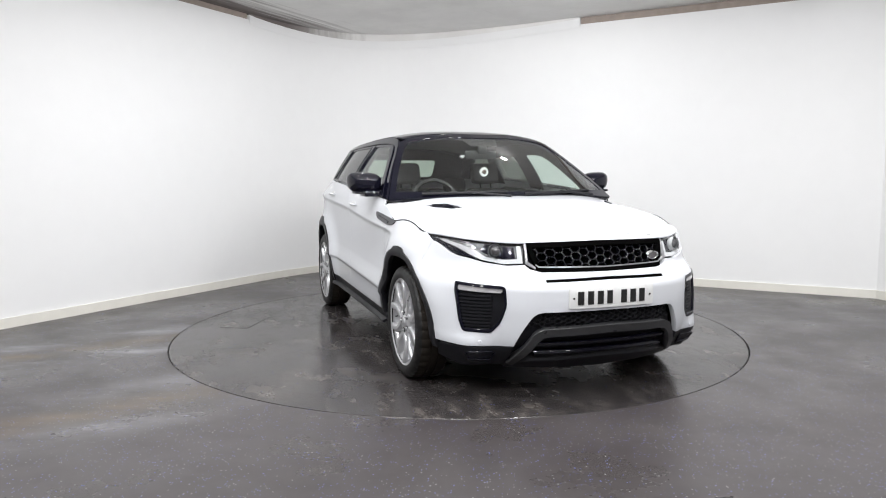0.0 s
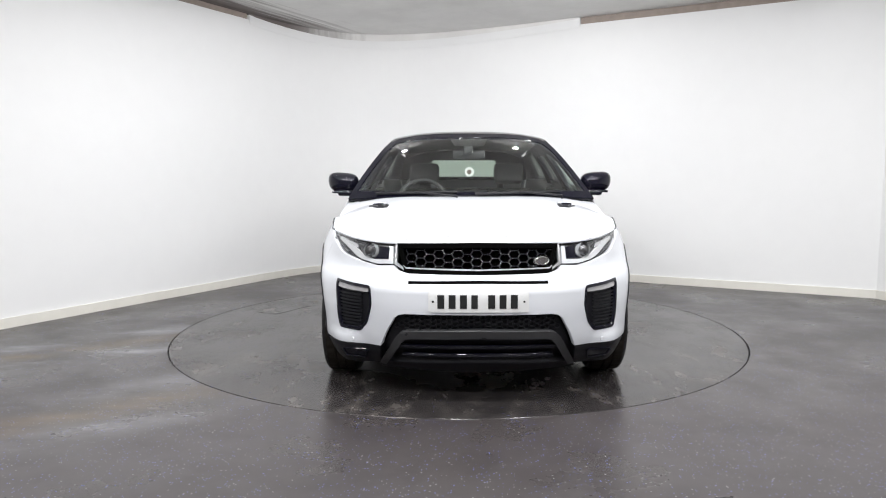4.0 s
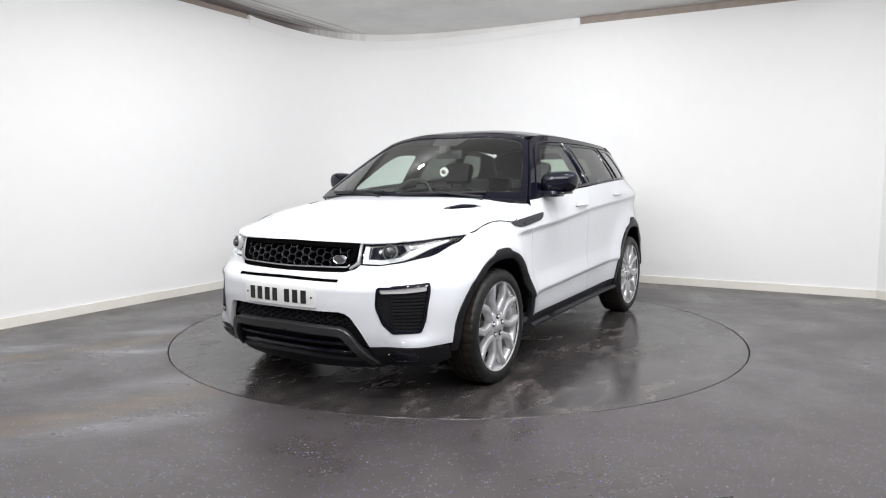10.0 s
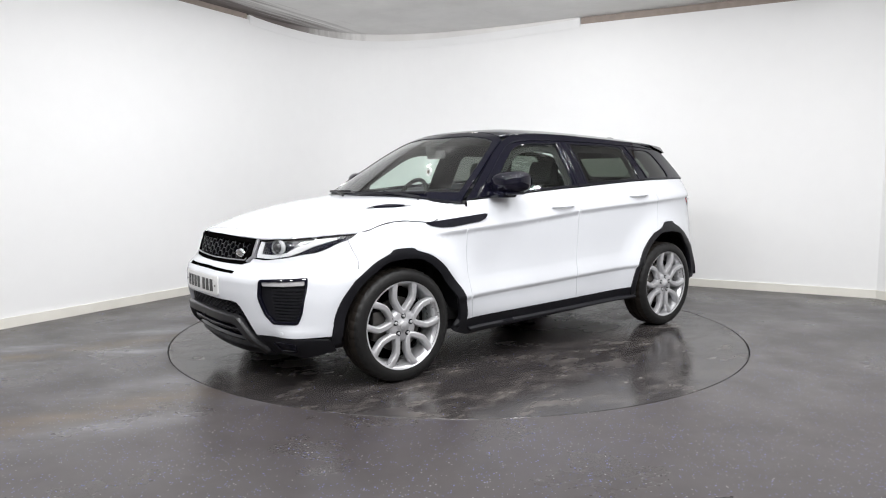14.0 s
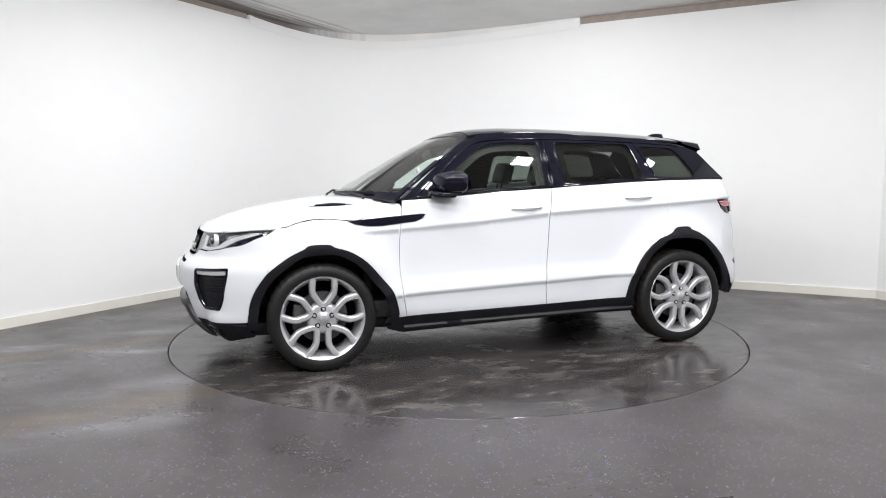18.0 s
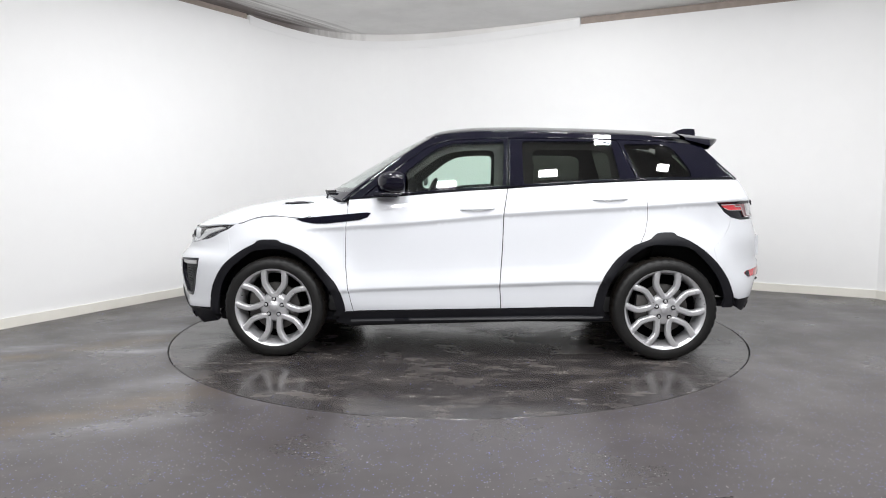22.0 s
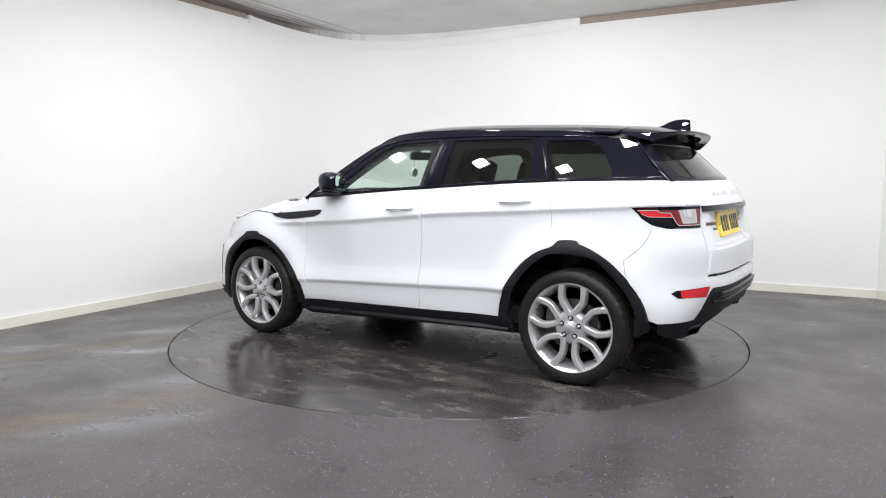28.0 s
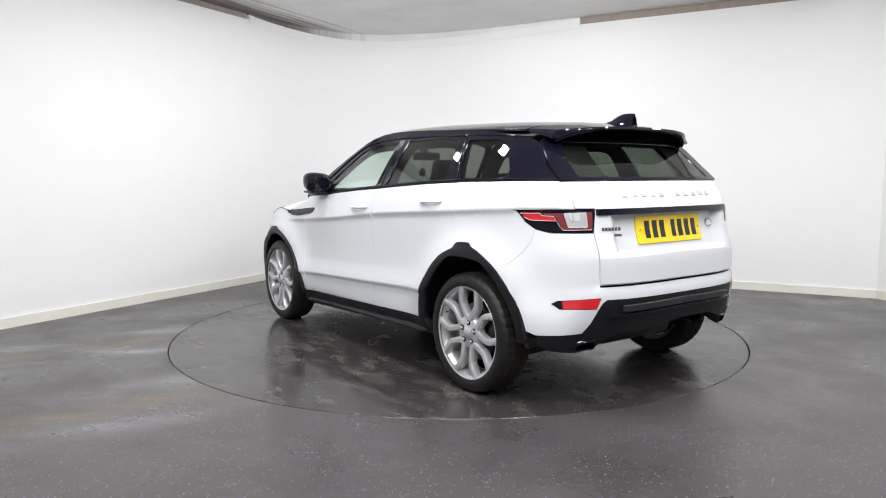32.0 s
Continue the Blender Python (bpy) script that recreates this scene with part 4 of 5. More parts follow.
    # washer cover seam on the bumper
    panel("washer_cover", [(0.37, 0.745), (0.47, 0.741), (0.47, 0.712), (0.37, 0.712)], shell, PAINT_WHITE, car, off=0.0015, thick=0.004, gap=0.0, mirror=mir)
    # lower corner of the bumper, black
    panel("bumper_corner", [(0.468, 0.326), (0.99, 0.323), *sx((1.80, 0.315), (1.745, 0.235)), (0.90, 0.198), (0.52, 0.205), (0.50, 0.235)], shell, PLASTIC_BLACK, car, off=-0.002, thick=0.05, mirror=mir, label="matt black lower bumper corner")
    panel("corner_intake", rounded([(0.60, 0.295), (0.86, 0.292), (0.84, 0.252), (0.64, 0.243)], 0.02), shell, PAINT_BLACK, car, off=0.002, thick=0.01, gap=0, mirror=mir, label="dark lower intake")
    panel("intake_edge", [(0.60, 0.285), (0.635, 0.243), (0.84, 0.252), (0.865, 0.285), (0.875, 0.285), (0.85, 0.243), (0.63, 0.233), (0.59, 0.285)], shell, PAINT_BLACK, car, off=0.008, thick=0.012, gap=0, mirror=mir)

# lower opening of the bumper
low_open = both([(0.0, 0.524), (0.288, 0.517), (0.325, 0.510), (0.355, 0.490), (0.404, 0.421), (0.47, 0.325), (0.52, 0.205), (0.0, 0.20)])
low_open = low_open[:7] + [(-a, b) for a, b in low_open[:7][::-1]][:-1] + []
panel("lower_grille", low_open, shell, PLASTIC_BLACK, car, off=-0.05, thick=0.0, label="black lower grille")
tagged(hex_mesh("lower_mesh", [(0.288, 0.512), (0.385, 0.43), (0.28, 0.43), (0.0, 0.438), (-0.28, 0.43), (-0.385, 0.43), (-0.288, 0.512), (0, 0.520)], shell, PLASTIC_BLACK, 0.040, 0.028, 0.25, 0.015, -0.03, 0.006), "black lower honeycomb mesh")
skid = [(0.0, 0.438), (0.275, 0.430), (0.315, 0.418), (0.340, 0.398), (0.400, 0.325), (0.500, 0.228), (0.455, 0.215), (0.375, 0.29), (0.318, 0.355), (0.285, 0.383), (0.25, 0.389), (0.0, 0.396)]
skid = skid + [(-a, b) for a, b in skid[::-1]][1:-1]
panel("skid_trim", skid, shell, TRIM_GREY, car, off=0.012, thick=0.045, gap=0, label="satin grey skid trim")
for z in (0.335, 0.268):
    panel("intake_slat", [(0.33, z + 0.006), (-0.33, z + 0.006), (-0.33, z - 0.006), (0.33, z - 0.006)], shell, PAINT_BLACK, car, off=-0.012, thick=0.03, gap=0, label="gloss black intake slat")
panel("front_lip", [(0.50, 0.232), (0.0, 0.245), (-0.50, 0.232), (-0.52, 0.195), (0.0, 0.172), (0.52, 0.195)], shell, PLASTIC_BLACK, car, off=0.0, thick=0.08, gap=0, label="black front lip")

# number plates: pale and yellow, their signs as plain bars
def number_plate(name, surf, a0, a1, z0, z1, mat, label, sg):
    pl = panel(name, rounded([(a0, z0), (a1, z0), (a1, z1), (a0, z1)], 0.012), surf, mat, car, off=0.010, thick=0.012, gap=0, edge=0.03, label=label)
    if surf in WARP:
        a0, a1, surf = WARP[surf][0](a0), WARP[surf][0](a1), WARP[surf][2]
    w = (a1 - a0)
    for k in range(7):
        c = a0 + w * (0.125 + 0.112 * k + (0.055 if k > 3 else 0))
        b = w * 0.034
        zc, zh = (z0 + z1) / 2, (z1 - z0) * 0.32
        panel("bar", [(c - b, zc - zh), (c + b, zc - zh), (c + b, zc + zh), (c - b, zc + zh)], surf, INK, pl, off=0.0125, thick=0.003, gap=0, edge=0.06)
    for a in (a0 + w * 0.045, a1 - w * 0.045):
        q = surf(a, (z0 + z1) / 2)
        scr = lathe("screw", [(0, 0.003), (0.005, 0.002), (0.006, 0)], INK, pl, "x", 10)
        scr.matrix_world = Matrix.Translation(q + Vector((0.013 * sg, 0, 0)))
    return pl


number_plate("number_plate", shell, -0.162, 0.162, 0.538, 0.649, PLATE_WHITE, "white front number plate with black signs", 1)

# bonnet
def screen_edge(z):
    y = 0.7
    for _ in range(12):
        y = side_y(x_screen(z) - 0.40 * y * y, z)
    return y


hood_front = [(2.083, 0.0), (2.081, 0.12), (2.074, 0.22), (2.062, 0.30)]
hood_side = [(x, plan_y(x, z_hood_edge(x)) - 0.002) for x in (2.045, 2.02, 1.99, 1.95, 1.9, 1.83, 1.75, 1.66, 1.58, 1.5, 1.4, 1.3, 1.2, 1.1, 1.0, 0.9, 0.815)]
hood_back = [(0.80, 0.855), (0.855, 0.78), (0.90, 0.70), (0.945, 0.55), (0.985, 0.3), (1.0, 0.0)]
hp = hood_front + hood_side + hood_back
hp = hp + [(x, -y) for x, y in hp[::-1]][1:-1]
HVENT = [(1.394, 0.545), (1.29, 0.542), (1.18, 0.572), (1.10, 0.650), (1.085, 0.690), (1.24, 0.670), (1.37, 0.605)]
bonnet = panel("bonnet", hp, hood, PAINT_WHITE, car, holes=[HVENT, [(x, -y) for x, y in HVENT]], gap=0.0045, step=0.05, label="white clamshell bonnet")
for mir in (False, True):
    bv = panel("bonnet_vent", HVENT, hood, PLASTIC_BLACK, bonnet, off=-0.012, thick=0.0, gap=0, mirror=mir, label="black bonnet vent")
    panel("vent_blade", [(1.33, 0.572), (1.22, 0.580), (1.13, 0.655), (1.15, 0.662), (1.26, 0.62)], hood, PAINT_BLACK, bonnet, off=0.002, thick=0.014, gap=0.002, mirror=mir, label="gloss black vent blade")
# raised letters, as plain bars
for k in range(11):
    if k == 5:
        continue
    y = -0.375 + 0.075 * k
    x = 2.016 - 0.10 * y * y
    panel("letter_bar", [(x, y - 0.017), (x + 0.016, y - 0.017), (x + 0.016, y + 0.017), (x, y + 0.017)], hood, LETTER, bonnet, off=0.003, thick=0.004, gap=0, edge=0.05)

# side vents in the wings
for mir in (False, True):
    VENT = [(1.455, 0.957), (1.494, 0.965), (1.70, 0.985), (1.875, 1.000), (1.903, 0.996), (1.880, 0.968), (1.83, 0.950), (1.60, 0.925), (1.52, 0.925), (1.48, 0.938)]
    v = panel("side_vent", VENT, shell, PAINT_BLACK, car, off=0.006, thick=0.02, gap=0, edge=0.012, step=0.025, mirror=mir, label="gloss black side vent blade")
    panel("vent_slot", [(1.56, 0.948), (1.70, 0.963), (1.84, 0.978), (1.83, 0.968), (1.70, 0.950), (1.58, 0.937)], shell, PAINT_BLACK, v, off=0.010, thick=0.006, gap=0, edge=0.02, mirror=mir)
    sg = -1 if mir else 1
    # door handles, in a shallow cup
    for door, x, z in zip(DOORS[mir], (-0.075, -0.955), (1.025, 1.088)):
        slope = -0.008 / 0.25
        hb = bmesh.new()
        n = 14
        prev = None
        for i in range(n + 1):
            t = i / n
            xx = x + 0.115 - 0.23 * t
            h = 0.010 * math.sin(math.pi * min(1, max(0, 0.12 + 0.76 * t))) ** 0.6
            o = 0.008 + 0.022 * math.sin(math.pi * t) ** 0.5
            zz = z + slope * (xx - x)
            ring = []
            for k in range(8):
                a = 2 * math.pi * k / 8
                yy = half_width(xx, zz) + o - 0.009 + 0.009 * math.sin(a)
                ring.append(hb.verts.new((xx, sg * yy, zz + h * math.cos(a) * (1.0 if t > 0.3 else 0.8))))
            if prev:
                for k in range(8):
                    hb.faces.new((prev[k], prev[(k + 1) % 8], ring[(k + 1) % 8], ring[k]))
            prev = ring
        part("door_handle", hb, PAINT_WHITE, door, "white door handle")
        cup = [(x + 0.06 * math.cos(2 * math.pi * k / 20), z + 0.004 + 0.026 * math.sin(2 * math.pi * k / 20)) for k in range(20)]
        panel("handle_cup", sx(*cup), shell, CUP_GREY, door, off=0.0015, thick=0.003, gap=0, mirror=mir, step=0.02)

# ---- rear ----
tail_r = rs(*TAIL)
for mir in (False, True):
    tl = panel("tail_lamp", tail_r, rear_shell, PAINT_BLACK, car, off=-0.006, thick=0.03, mirror=mir, label="red and clear tail lamp in black housing")
    panel("red_lens", [(1.029, 1.048), (0.88, 1.05), (0.859, 1.036), (0.775, 1.034), (0.759, 1.009), (0.956, 1.012), (1.005, 1.027)], rear_shell, LENS_RED, tl, off=0.003, thick=0.012, gap=0, edge=0.015, step=0.03, mirror=mir, label="red lens")
    band = [(0.856, 1.048), (0.703, 1.048), (0.675, 0.974), (0.516, 0.974), (0.519, 1.054), (0.477, 1.054), (0.487, 0.962), (0.71, 0.962), (0.74, 0.988), (0.757, 1.025), (0.775, 1.036), (0.852, 1.038)]
    panel("red_band", band, rear_shell, LENS_DEEP, tl, off=0.003, thick=0.012, gap=0, edge=0.015, step=0.03, mirror=mir, label="deep red lens round the clear one")
    cl = panel("clear_lens", [(0.699, 1.049), (0.521, 1.054), (0.519, 0.977), (0.671, 0.976)], rear_shell, LENS_CLEAR, tl, off=0.003, thick=0.010, gap=0, edge=0.015, step=0.03, mirror=mir, label="clear lens")
    for cell in ([(0.662, 1.046), (0.635, 1.047), (0.633, 1.009), (0.647, 1.009)], [(0.625, 1.047), (0.579, 1.048), (0.577, 1.009), (0.623, 1.009)]):
        panel("lamp_cell", cell, rear_shell, LAMP_WHITE, cl, off=0.0065, thick=0.003, gap=0, edge=0.04, mirror=mir)
    for line, w in (([(1.029, 1.048), (0.88, 1.05), (0.859, 1.036), (0.775, 1.034), (0.752, 1.003), (0.732, 0.978), (0.708, 0.962), (0.494, 0.964)], 0.003), ([(0.759, 1.009), (0.956, 1.012), (1.005, 1.027)], 0.0025), ([(0.531, 1.051), (0.527, 0.976), (0.67, 0.976), (0.695, 1.042)], 0.0035)):
        panel("lens_line", line + [(a + 0.6 * w, b - w) for a, b in line[::-1]], rear_shell, LAMP_WHITE, tl, off=0.0075, thick=0.004, gap=0, edge=0.02, mirror=mir, label="pale lens outline")
    fg = panel("rear_reflector", rs(*RFOG), rear_shell, LENS_RED, car, off=0.002, thick=0.02, gap=0.001, mirror=mir, label="red rear fog lamp")
    panel("end_cap", rs((4.258, 0.581), (4.303, 0.595), (4.335, 0.596), (4.335, 0.556), (4.305, 0.556)), rear_shell, PAINT_BLACK, fg, off=0.0045, thick=0.004, gap=0, mirror=mir)

TG = [(0.0, 1.215), (0.655, 1.213), (0.61, 1.14), (0.596, 1.070), (0.447, 1.070), (0.475, 0.947), (0.465, 0.82), (0.465, 0.672), (0.0, 0.674)]
TG = TG + [(-a, b) for a, b in TG[::-1]][1:-1]
tailgate = panel("tailgate", TG, gate, PAINT_WHITE, car, gap=0.0025, thick=0.015, step=0.025, label="white tailgate")
fold = [(0.45, 0.815), (0.0, 0.825), (-0.45, 0.815), (-0.46, 0.682), (0.0, 0.684), (0.46, 0.682)]
panel("tailgate_fold", fold, rear_shell, PAINT_WHITE, tailgate, off=0.016, thick=0.018, gap=0.001, label="raised lower tailgate panel")
panel("tailgate_trim", both([(0.0, 1.068), (0.445, 1.068), (0.447, 1.036), (0.0, 1.040)])[0:4] + [(-0.447, 1.036), (-0.445, 1.068)], rear_shell, PAINT_BLACK, tailgate, off=0.012, thick=0.014, gap=0, label="gloss black trim strip")
number_plate("number_plate", gate, -0.128, 0.128, 0.872, 1.022, PLATE_YELLOW, "yellow rear number plate with black signs", -1)
for k in range(11):
    if k == 5:
        continue
    r = rear_from_len(0.375 - 0.075 * k)
    panel("letter_bar", [(rear_from_len(rear_to_len(r) - 0.022), 1.128), (rear_from_len(rear_to_len(r) + 0.022), 1.128), (rear_from_len(rear_to_len(r) + 0.022), 1.150), (rear_from_len(rear_to_len(r) - 0.022), 1.150)], rear_shell, LETTER, tailgate, off=0.004, thick=0.005, gap=0, edge=0.05)
for k in range(6):
    r = 0.405 - 0.024 * k
    panel("letter_bar", [(r - 0.008, 0.955), (r + 0.008, 0.955), (r + 0.008, 0.972), (r - 0.008, 0.972)], rear_shell, BRONZE, tailgate, off=0.004, thick=0.005, gap=0, edge=0.05)
panel("letter_bar", [(0.275, 0.925), (0.325, 0.925), (0.325, 0.937), (0.275, 0.937)], rear_shell, BRONZE, tailgate, off=0.004, thick=0.005, gap=0, edge=0.05)
rb = lathe("badge", [(0.0, -0.012), (0.022, -0.012), (0.026, -0.006), (0.03, -0.012), (0.032, 0.0)], CHROME, tailgate, "x", 28, "dark oval badge")
rb.matrix_world = Matrix.Translation(gate(-0.225, 0.965)) @ Matrix.Diagonal((1, 1, 0.8, 1))

rbw = [(0.0, 0.668), (0.462, 0.666), (0.47, 0.82), (0.478, 0.945), (0.815, 0.945), (0.925, 0.962), (0.974, 0.895), (1.047, 0.832), (1.14, 0.764)]
rbw += [(S3 - s, z) for s, z in sx(*ARCH_R[12:])] + [(0.995, 0.412), (0.59, 0.421), (0.528, 0.475), (0.482, 0.551), (0.461, 0.581), (0.429, 0.600), (0.0, 0.606)]
rbw_all = rbw[:-1] + [(-a, b) for a, b in rbw[:-1][::-1]][0:]
rfh = inset(rs(*RFOG), -0.001)
panel("rear_bumper", rbw_all[:len(rbw) - 1] + [(-a, b) for a, b in rbw[:-1][::-1]][:-1], rear_shell, PAINT_WHITE, car, holes=[rfh, [(-a, b) for a, b in rfh]], gap=0.0013, thick=0.03, label="white rear bumper")
dif = [(0.0, 0.604), (0.429, 0.598), (0.461, 0.579), (0.482, 0.549), (0.528, 0.473), (0.59, 0.419), (0.995, 0.410), (0.97, 0.350), (0.86, 0.322), (0.61, 0.304), (0.46, 0.318), (0.36, 0.385), (0.15, 0.44), (0.0, 0.44)]
panel("rear_diffuser", dif + [(-a, b) for a, b in dif[::-1]][1:-1], rear_shell, PLASTIC_BLACK, car, off=-0.006, thick=0.09, gap=0, label="black rear diffuser")
panel("diffuser_trim", [(0.30, 0.565), (0.0, 0.572), (-0.30, 0.565), (-0.30, 0.535), (0.0, 0.54), (0.30, 0.535)], rear_shell, TRIM_GREY, car, off=0.012, thick=0.02, gap=0, label="grey diffuser trim")
panel("diffuser_fin", [(0.40, 0.520), (0.0, 0.528), (-0.40, 0.520), (-0.40, 0.505), (0.0, 0.512), (0.40, 0.505)], rear_shell, PAINT_BLACK, car, off=0.01, thick=0.03, gap=0)
for mir in (False, True):
    panel("exhaust_finisher", rounded([(0.64, 0.322), (0.60, 0.372), (0.43, 0.382), (0.44, 0.328)], 0.015), rear_shell, PAINT_BLACK, car, off=0.004, thick=0.03, gap=0, edge=0.02, step=0.03, mirror=mir, label="gloss black exhaust surround")
    panel("exhaust_opening", rounded([(0.61, 0.331), (0.585, 0.361), (0.45, 0.369), (0.455, 0.336)], 0.012), rear_shell, VOID, car, off=0.0055, thick=0.004, gap=0, edge=0.02, step=0.03, mirror=mir)
for sg in (1, -1):
    ex = lathe("exhaust", [(0.036, 0.0), (0.042, -0.004), (0.042, 0.12), (0.036, 0.12), (0.036, 0.0)], PLASTIC_BLACK, car, "x", 24, "dark oval exhaust tip")
    ex.matrix_world = Matrix.Translation((-1.82, sg * 0.56, 0.345)) @ Matrix.Diagonal((1, 1.7, 0.8, 1))


# ---- glasshouse ----
def roof_edge_z(x):
    return roof(x, roof_y(x)).z


A_LINE = [(0.800, 1.091), (0.653, 1.214), (0.434, 1.391), (0.315, 1.470)]
F_LINE = [(0.715, 1.100), (0.59, 1.205), (0.38, 1.377), (0.255, 1.462), (0.15, 1.492), (0.0, 1.506), (-0.288, 1.512)]
WIN_F = [(0.555, 1.128), (0.53, 1.18), (0.36, 1.325), (0.23, 1.425), (0.13, 1.468), (0.0, 1.480), (-0.255, 1.484), (-0.242, 1.181), (0.165, 1.152)]
WIN_R = [(-0.385, 1.190), (-0.382, 1.484), (-0.93, 1.478), (-0.985, 1.462), (-1.000, 1.40), (-1.030, 1.216), (-0.7, 1.203)]
WIN_Q = [(-1.155, 1.228), (-1.068, 1.460), (-1.33, 1.455), (-1.40, 1.435), (-1.445, 1.38), (-1.51, 1.28), (-1.52, 1.234)]
D_LINE = [(-1.825, 1.224), (-1.73, 1.30), (-1.66, 1.385), (-1.62, 1.43)]

for mir in (False, True):
    top = [(x, roof_edge_z(x) - 0.003) for x in (0.2, 0.1, 0.0, -0.3, -0.6, -0.9, -1.2, -1.45)]
    frame_f = F_LINE + [(-0.279, 1.168)] + belt_line(-0.277, 0.70, 6, -0.004)
    door_frame = panel("front_door_frame", frame_f, flank, PAINT_BLACK, car, holes=[rounded(WIN_F, 0.02)], thick=0.03, mirror=mir, label="gloss black front door frame")
    w1 = panel("front_window", inset(rounded(WIN_F, 0.02), -0.008), flank, GLASS_CLEAR, car, off=-0.006, thick=0.0, gap=0, mirror=mir, label="pale green side window")
    frame_r = [(-0.283, 1.168), (-0.292, 1.512), (-0.6, 1.508), (-0.95, 1.496), (-1.033, 1.480), (-1.140, 1.216)] + belt_line(-1.14, -0.283, 6, -0.004)[1:-1]
    panel("rear_door_frame", frame_r, flank, PAINT_BLACK, car, holes=[rounded(WIN_R, 0.02)], thick=0.03, mirror=mir, label="gloss black rear door frame")
    w2 = panel("rear_side_window", inset(rounded(WIN_R, 0.02), -0.008), flank, GLASS_DARK, car, off=-0.006, thick=0.0, gap=0, mirror=mir, label="dark tinted side window")
    frame_q = [(-1.145, 1.216), (-1.036, 1.482), (-1.0, 1.494), (-1.2, 1.487), (-1.47, 1.47), (-1.56, 1.455)] + D_LINE[::-1] + belt_line(-1.825, -1.145, 5, -0.003)[1:-1]
    panel("rear_pillar", frame_q, flank, PAINT_BLACK, car, holes=[rounded(WIN_Q, 0.03)], thick=0.03, mirror=mir, label="gloss black rear pillar")
    w3 = panel("quarter_window", inset(rounded(WIN_Q, 0.03), -0.008), flank, GLASS_DARK, car, off=-0.006, thick=0.0, gap=0, mirror=mir, label="dark tinted quarter window")
    for w in (w1, w2, w3):
        w.visible_shadow = False
    pillar = A_LINE + top[:7] + [(-1.45, 1.478), (-1.2, 1.489), (-1.0, 1.497), (-0.6, 1.511)] + F_LINE[::-1]
    panel("roof_rail", pillar, flank, PAINT_BLACK, car, thick=0.03, gap=0.0015, mirror=mir, label="gloss black windscreen pillar and roof rail")
    # dark linings inside the window frames
    panel("frame_lining", inset(frame_f, -0.03), flank, LINING_DARK, car, holes=[rounded([(0.50, 1.10), (0.49, 1.17), (0.33, 1.300), (0.20, 1.395), (0.11, 1.432), (0.0, 1.442), (-0.19, 1.446), (-0.18, 1.10)], 0.05)], off=-0.036, thick=0.0, gap=0, mirror=mir)
    panel("frame_lining", inset(frame_r, -0.03), flank, LINING_DARK, car, holes=[rounded([(-0.45, 1.10), (-0.45, 1.446), (-0.90, 1.440), (-0.965, 1.41), (-0.99, 1.10)], 0.05)], off=-0.036, thick=0.0, gap=0, mirror=mir)
    # shiny strips on the door posts
    panel("pillar_strip", [(-0.300, 1.19), (-0.300, 1.49), (-0.318, 1.49), (-0.318, 1.19)], flank, PAINT_BLACK, car, off=0.004, thick=0.006, gap=0, mirror=mir)
    panel("pillar_strip", [(-0.362, 1.19), (-0.366, 1.49), (-0.378, 1.49), (-0.376, 1.19)], flank, PAINT_BLACK, car, off=0.004, thick=0.006, gap=0, mirror=mir, label="gloss black window strip")
    panel("belt_strip", belt_line(-1.80, 0.70, 24, -0.002) + belt_line(-1.80, 0.70, 24, -0.014)[::-1], flank, PAINT_BLACK, car, off=0.005, thick=0.012, gap=0, edge=0.05, mirror=mir, label="gloss black window strip")

def rail_tube(name, pts, r, mir, label=""):
    sg = -1 if mir else 1
    path = []
    for x, z in pts:
        p = flank(x, z)
        path.append((p.x, sg * (p.y + 0.004), p.z))
    return tube(name, path, r, PAINT_BLACK, car, label, n=10)


# slim gloss tubes added along belt, frames and posts to catch lamp glints
for mir in (False, True):
    rail_tube("belt_glint_tube", belt_line(-1.80, 0.70, 30, -0.010), 0.0065, mir, "gloss black tube added to catch glints under the windows")
    rail_tube("frame_glint_tube", smooth(F_LINE[:3] + [(0.255, 1.460), (0.15, 1.490), (0.0, 1.504), (-0.285, 1.510)], 5), 0.005, mir)
    rail_tube("frame_glint_tube", [(-0.295, 1.510), (-0.6, 1.507), (-0.95, 1.495), (-1.2, 1.487), (-1.45, 1.472)], 0.005, mir)
    rail_tube("post_glint_tube", [(-0.270 - 0.006 * k / 6, 1.19 + 0.3 * k / 6) for k in range(7)], 0.0045, mir)
    rail_tube("post_glint_tube", [(-0.290 - 0.004 * k / 6, 1.19 + 0.3 * k / 6) for k in range(7)], 0.0045, mir)
    rail_tube("post_glint_tube", [(-1.143 + 0.107 * k / 6, 1.222 + 0.258 * k / 6) for k in range(7)], 0.0045, mir)

# windscreen
zs = [1.085, 1.15, 1.22, 1.30, 1.38, 1.46, 1.505]


def top_join(y):
    """Where the screen runs into the roof."""
    lo, hi = 1.44, 1.60
    for _ in range(24):
        z = (lo + hi) / 2
        if roof(screen(y, z).x, y).z > z:
            lo = z
        else:
            hi = z
    return lo


scr = [(screen_edge(z) - 0.004, z) for z in zs] + [(y, top_join(y) - 0.001) for y in (0.54, 0.4, 0.2, 0.0)]
scr = scr + [(-a, b) for a, b in scr[::-1]][1:]
scr_low = [(-0.6, 1.105), (-0.3, 1.118), (0.0, 1.122), (0.3, 1.118), (0.6, 1.105)]
glass_zone = [(screen_edge(z) - 0.04, z) for z in (1.14, 1.22, 1.30, 1.38, 1.44)]
glass_zone += [(y, top_join(y) - 0.03) for y in (0.56, 0.45, 0.3, 0.16)] + [(0.0, top_join(0.0) - 0.03)]
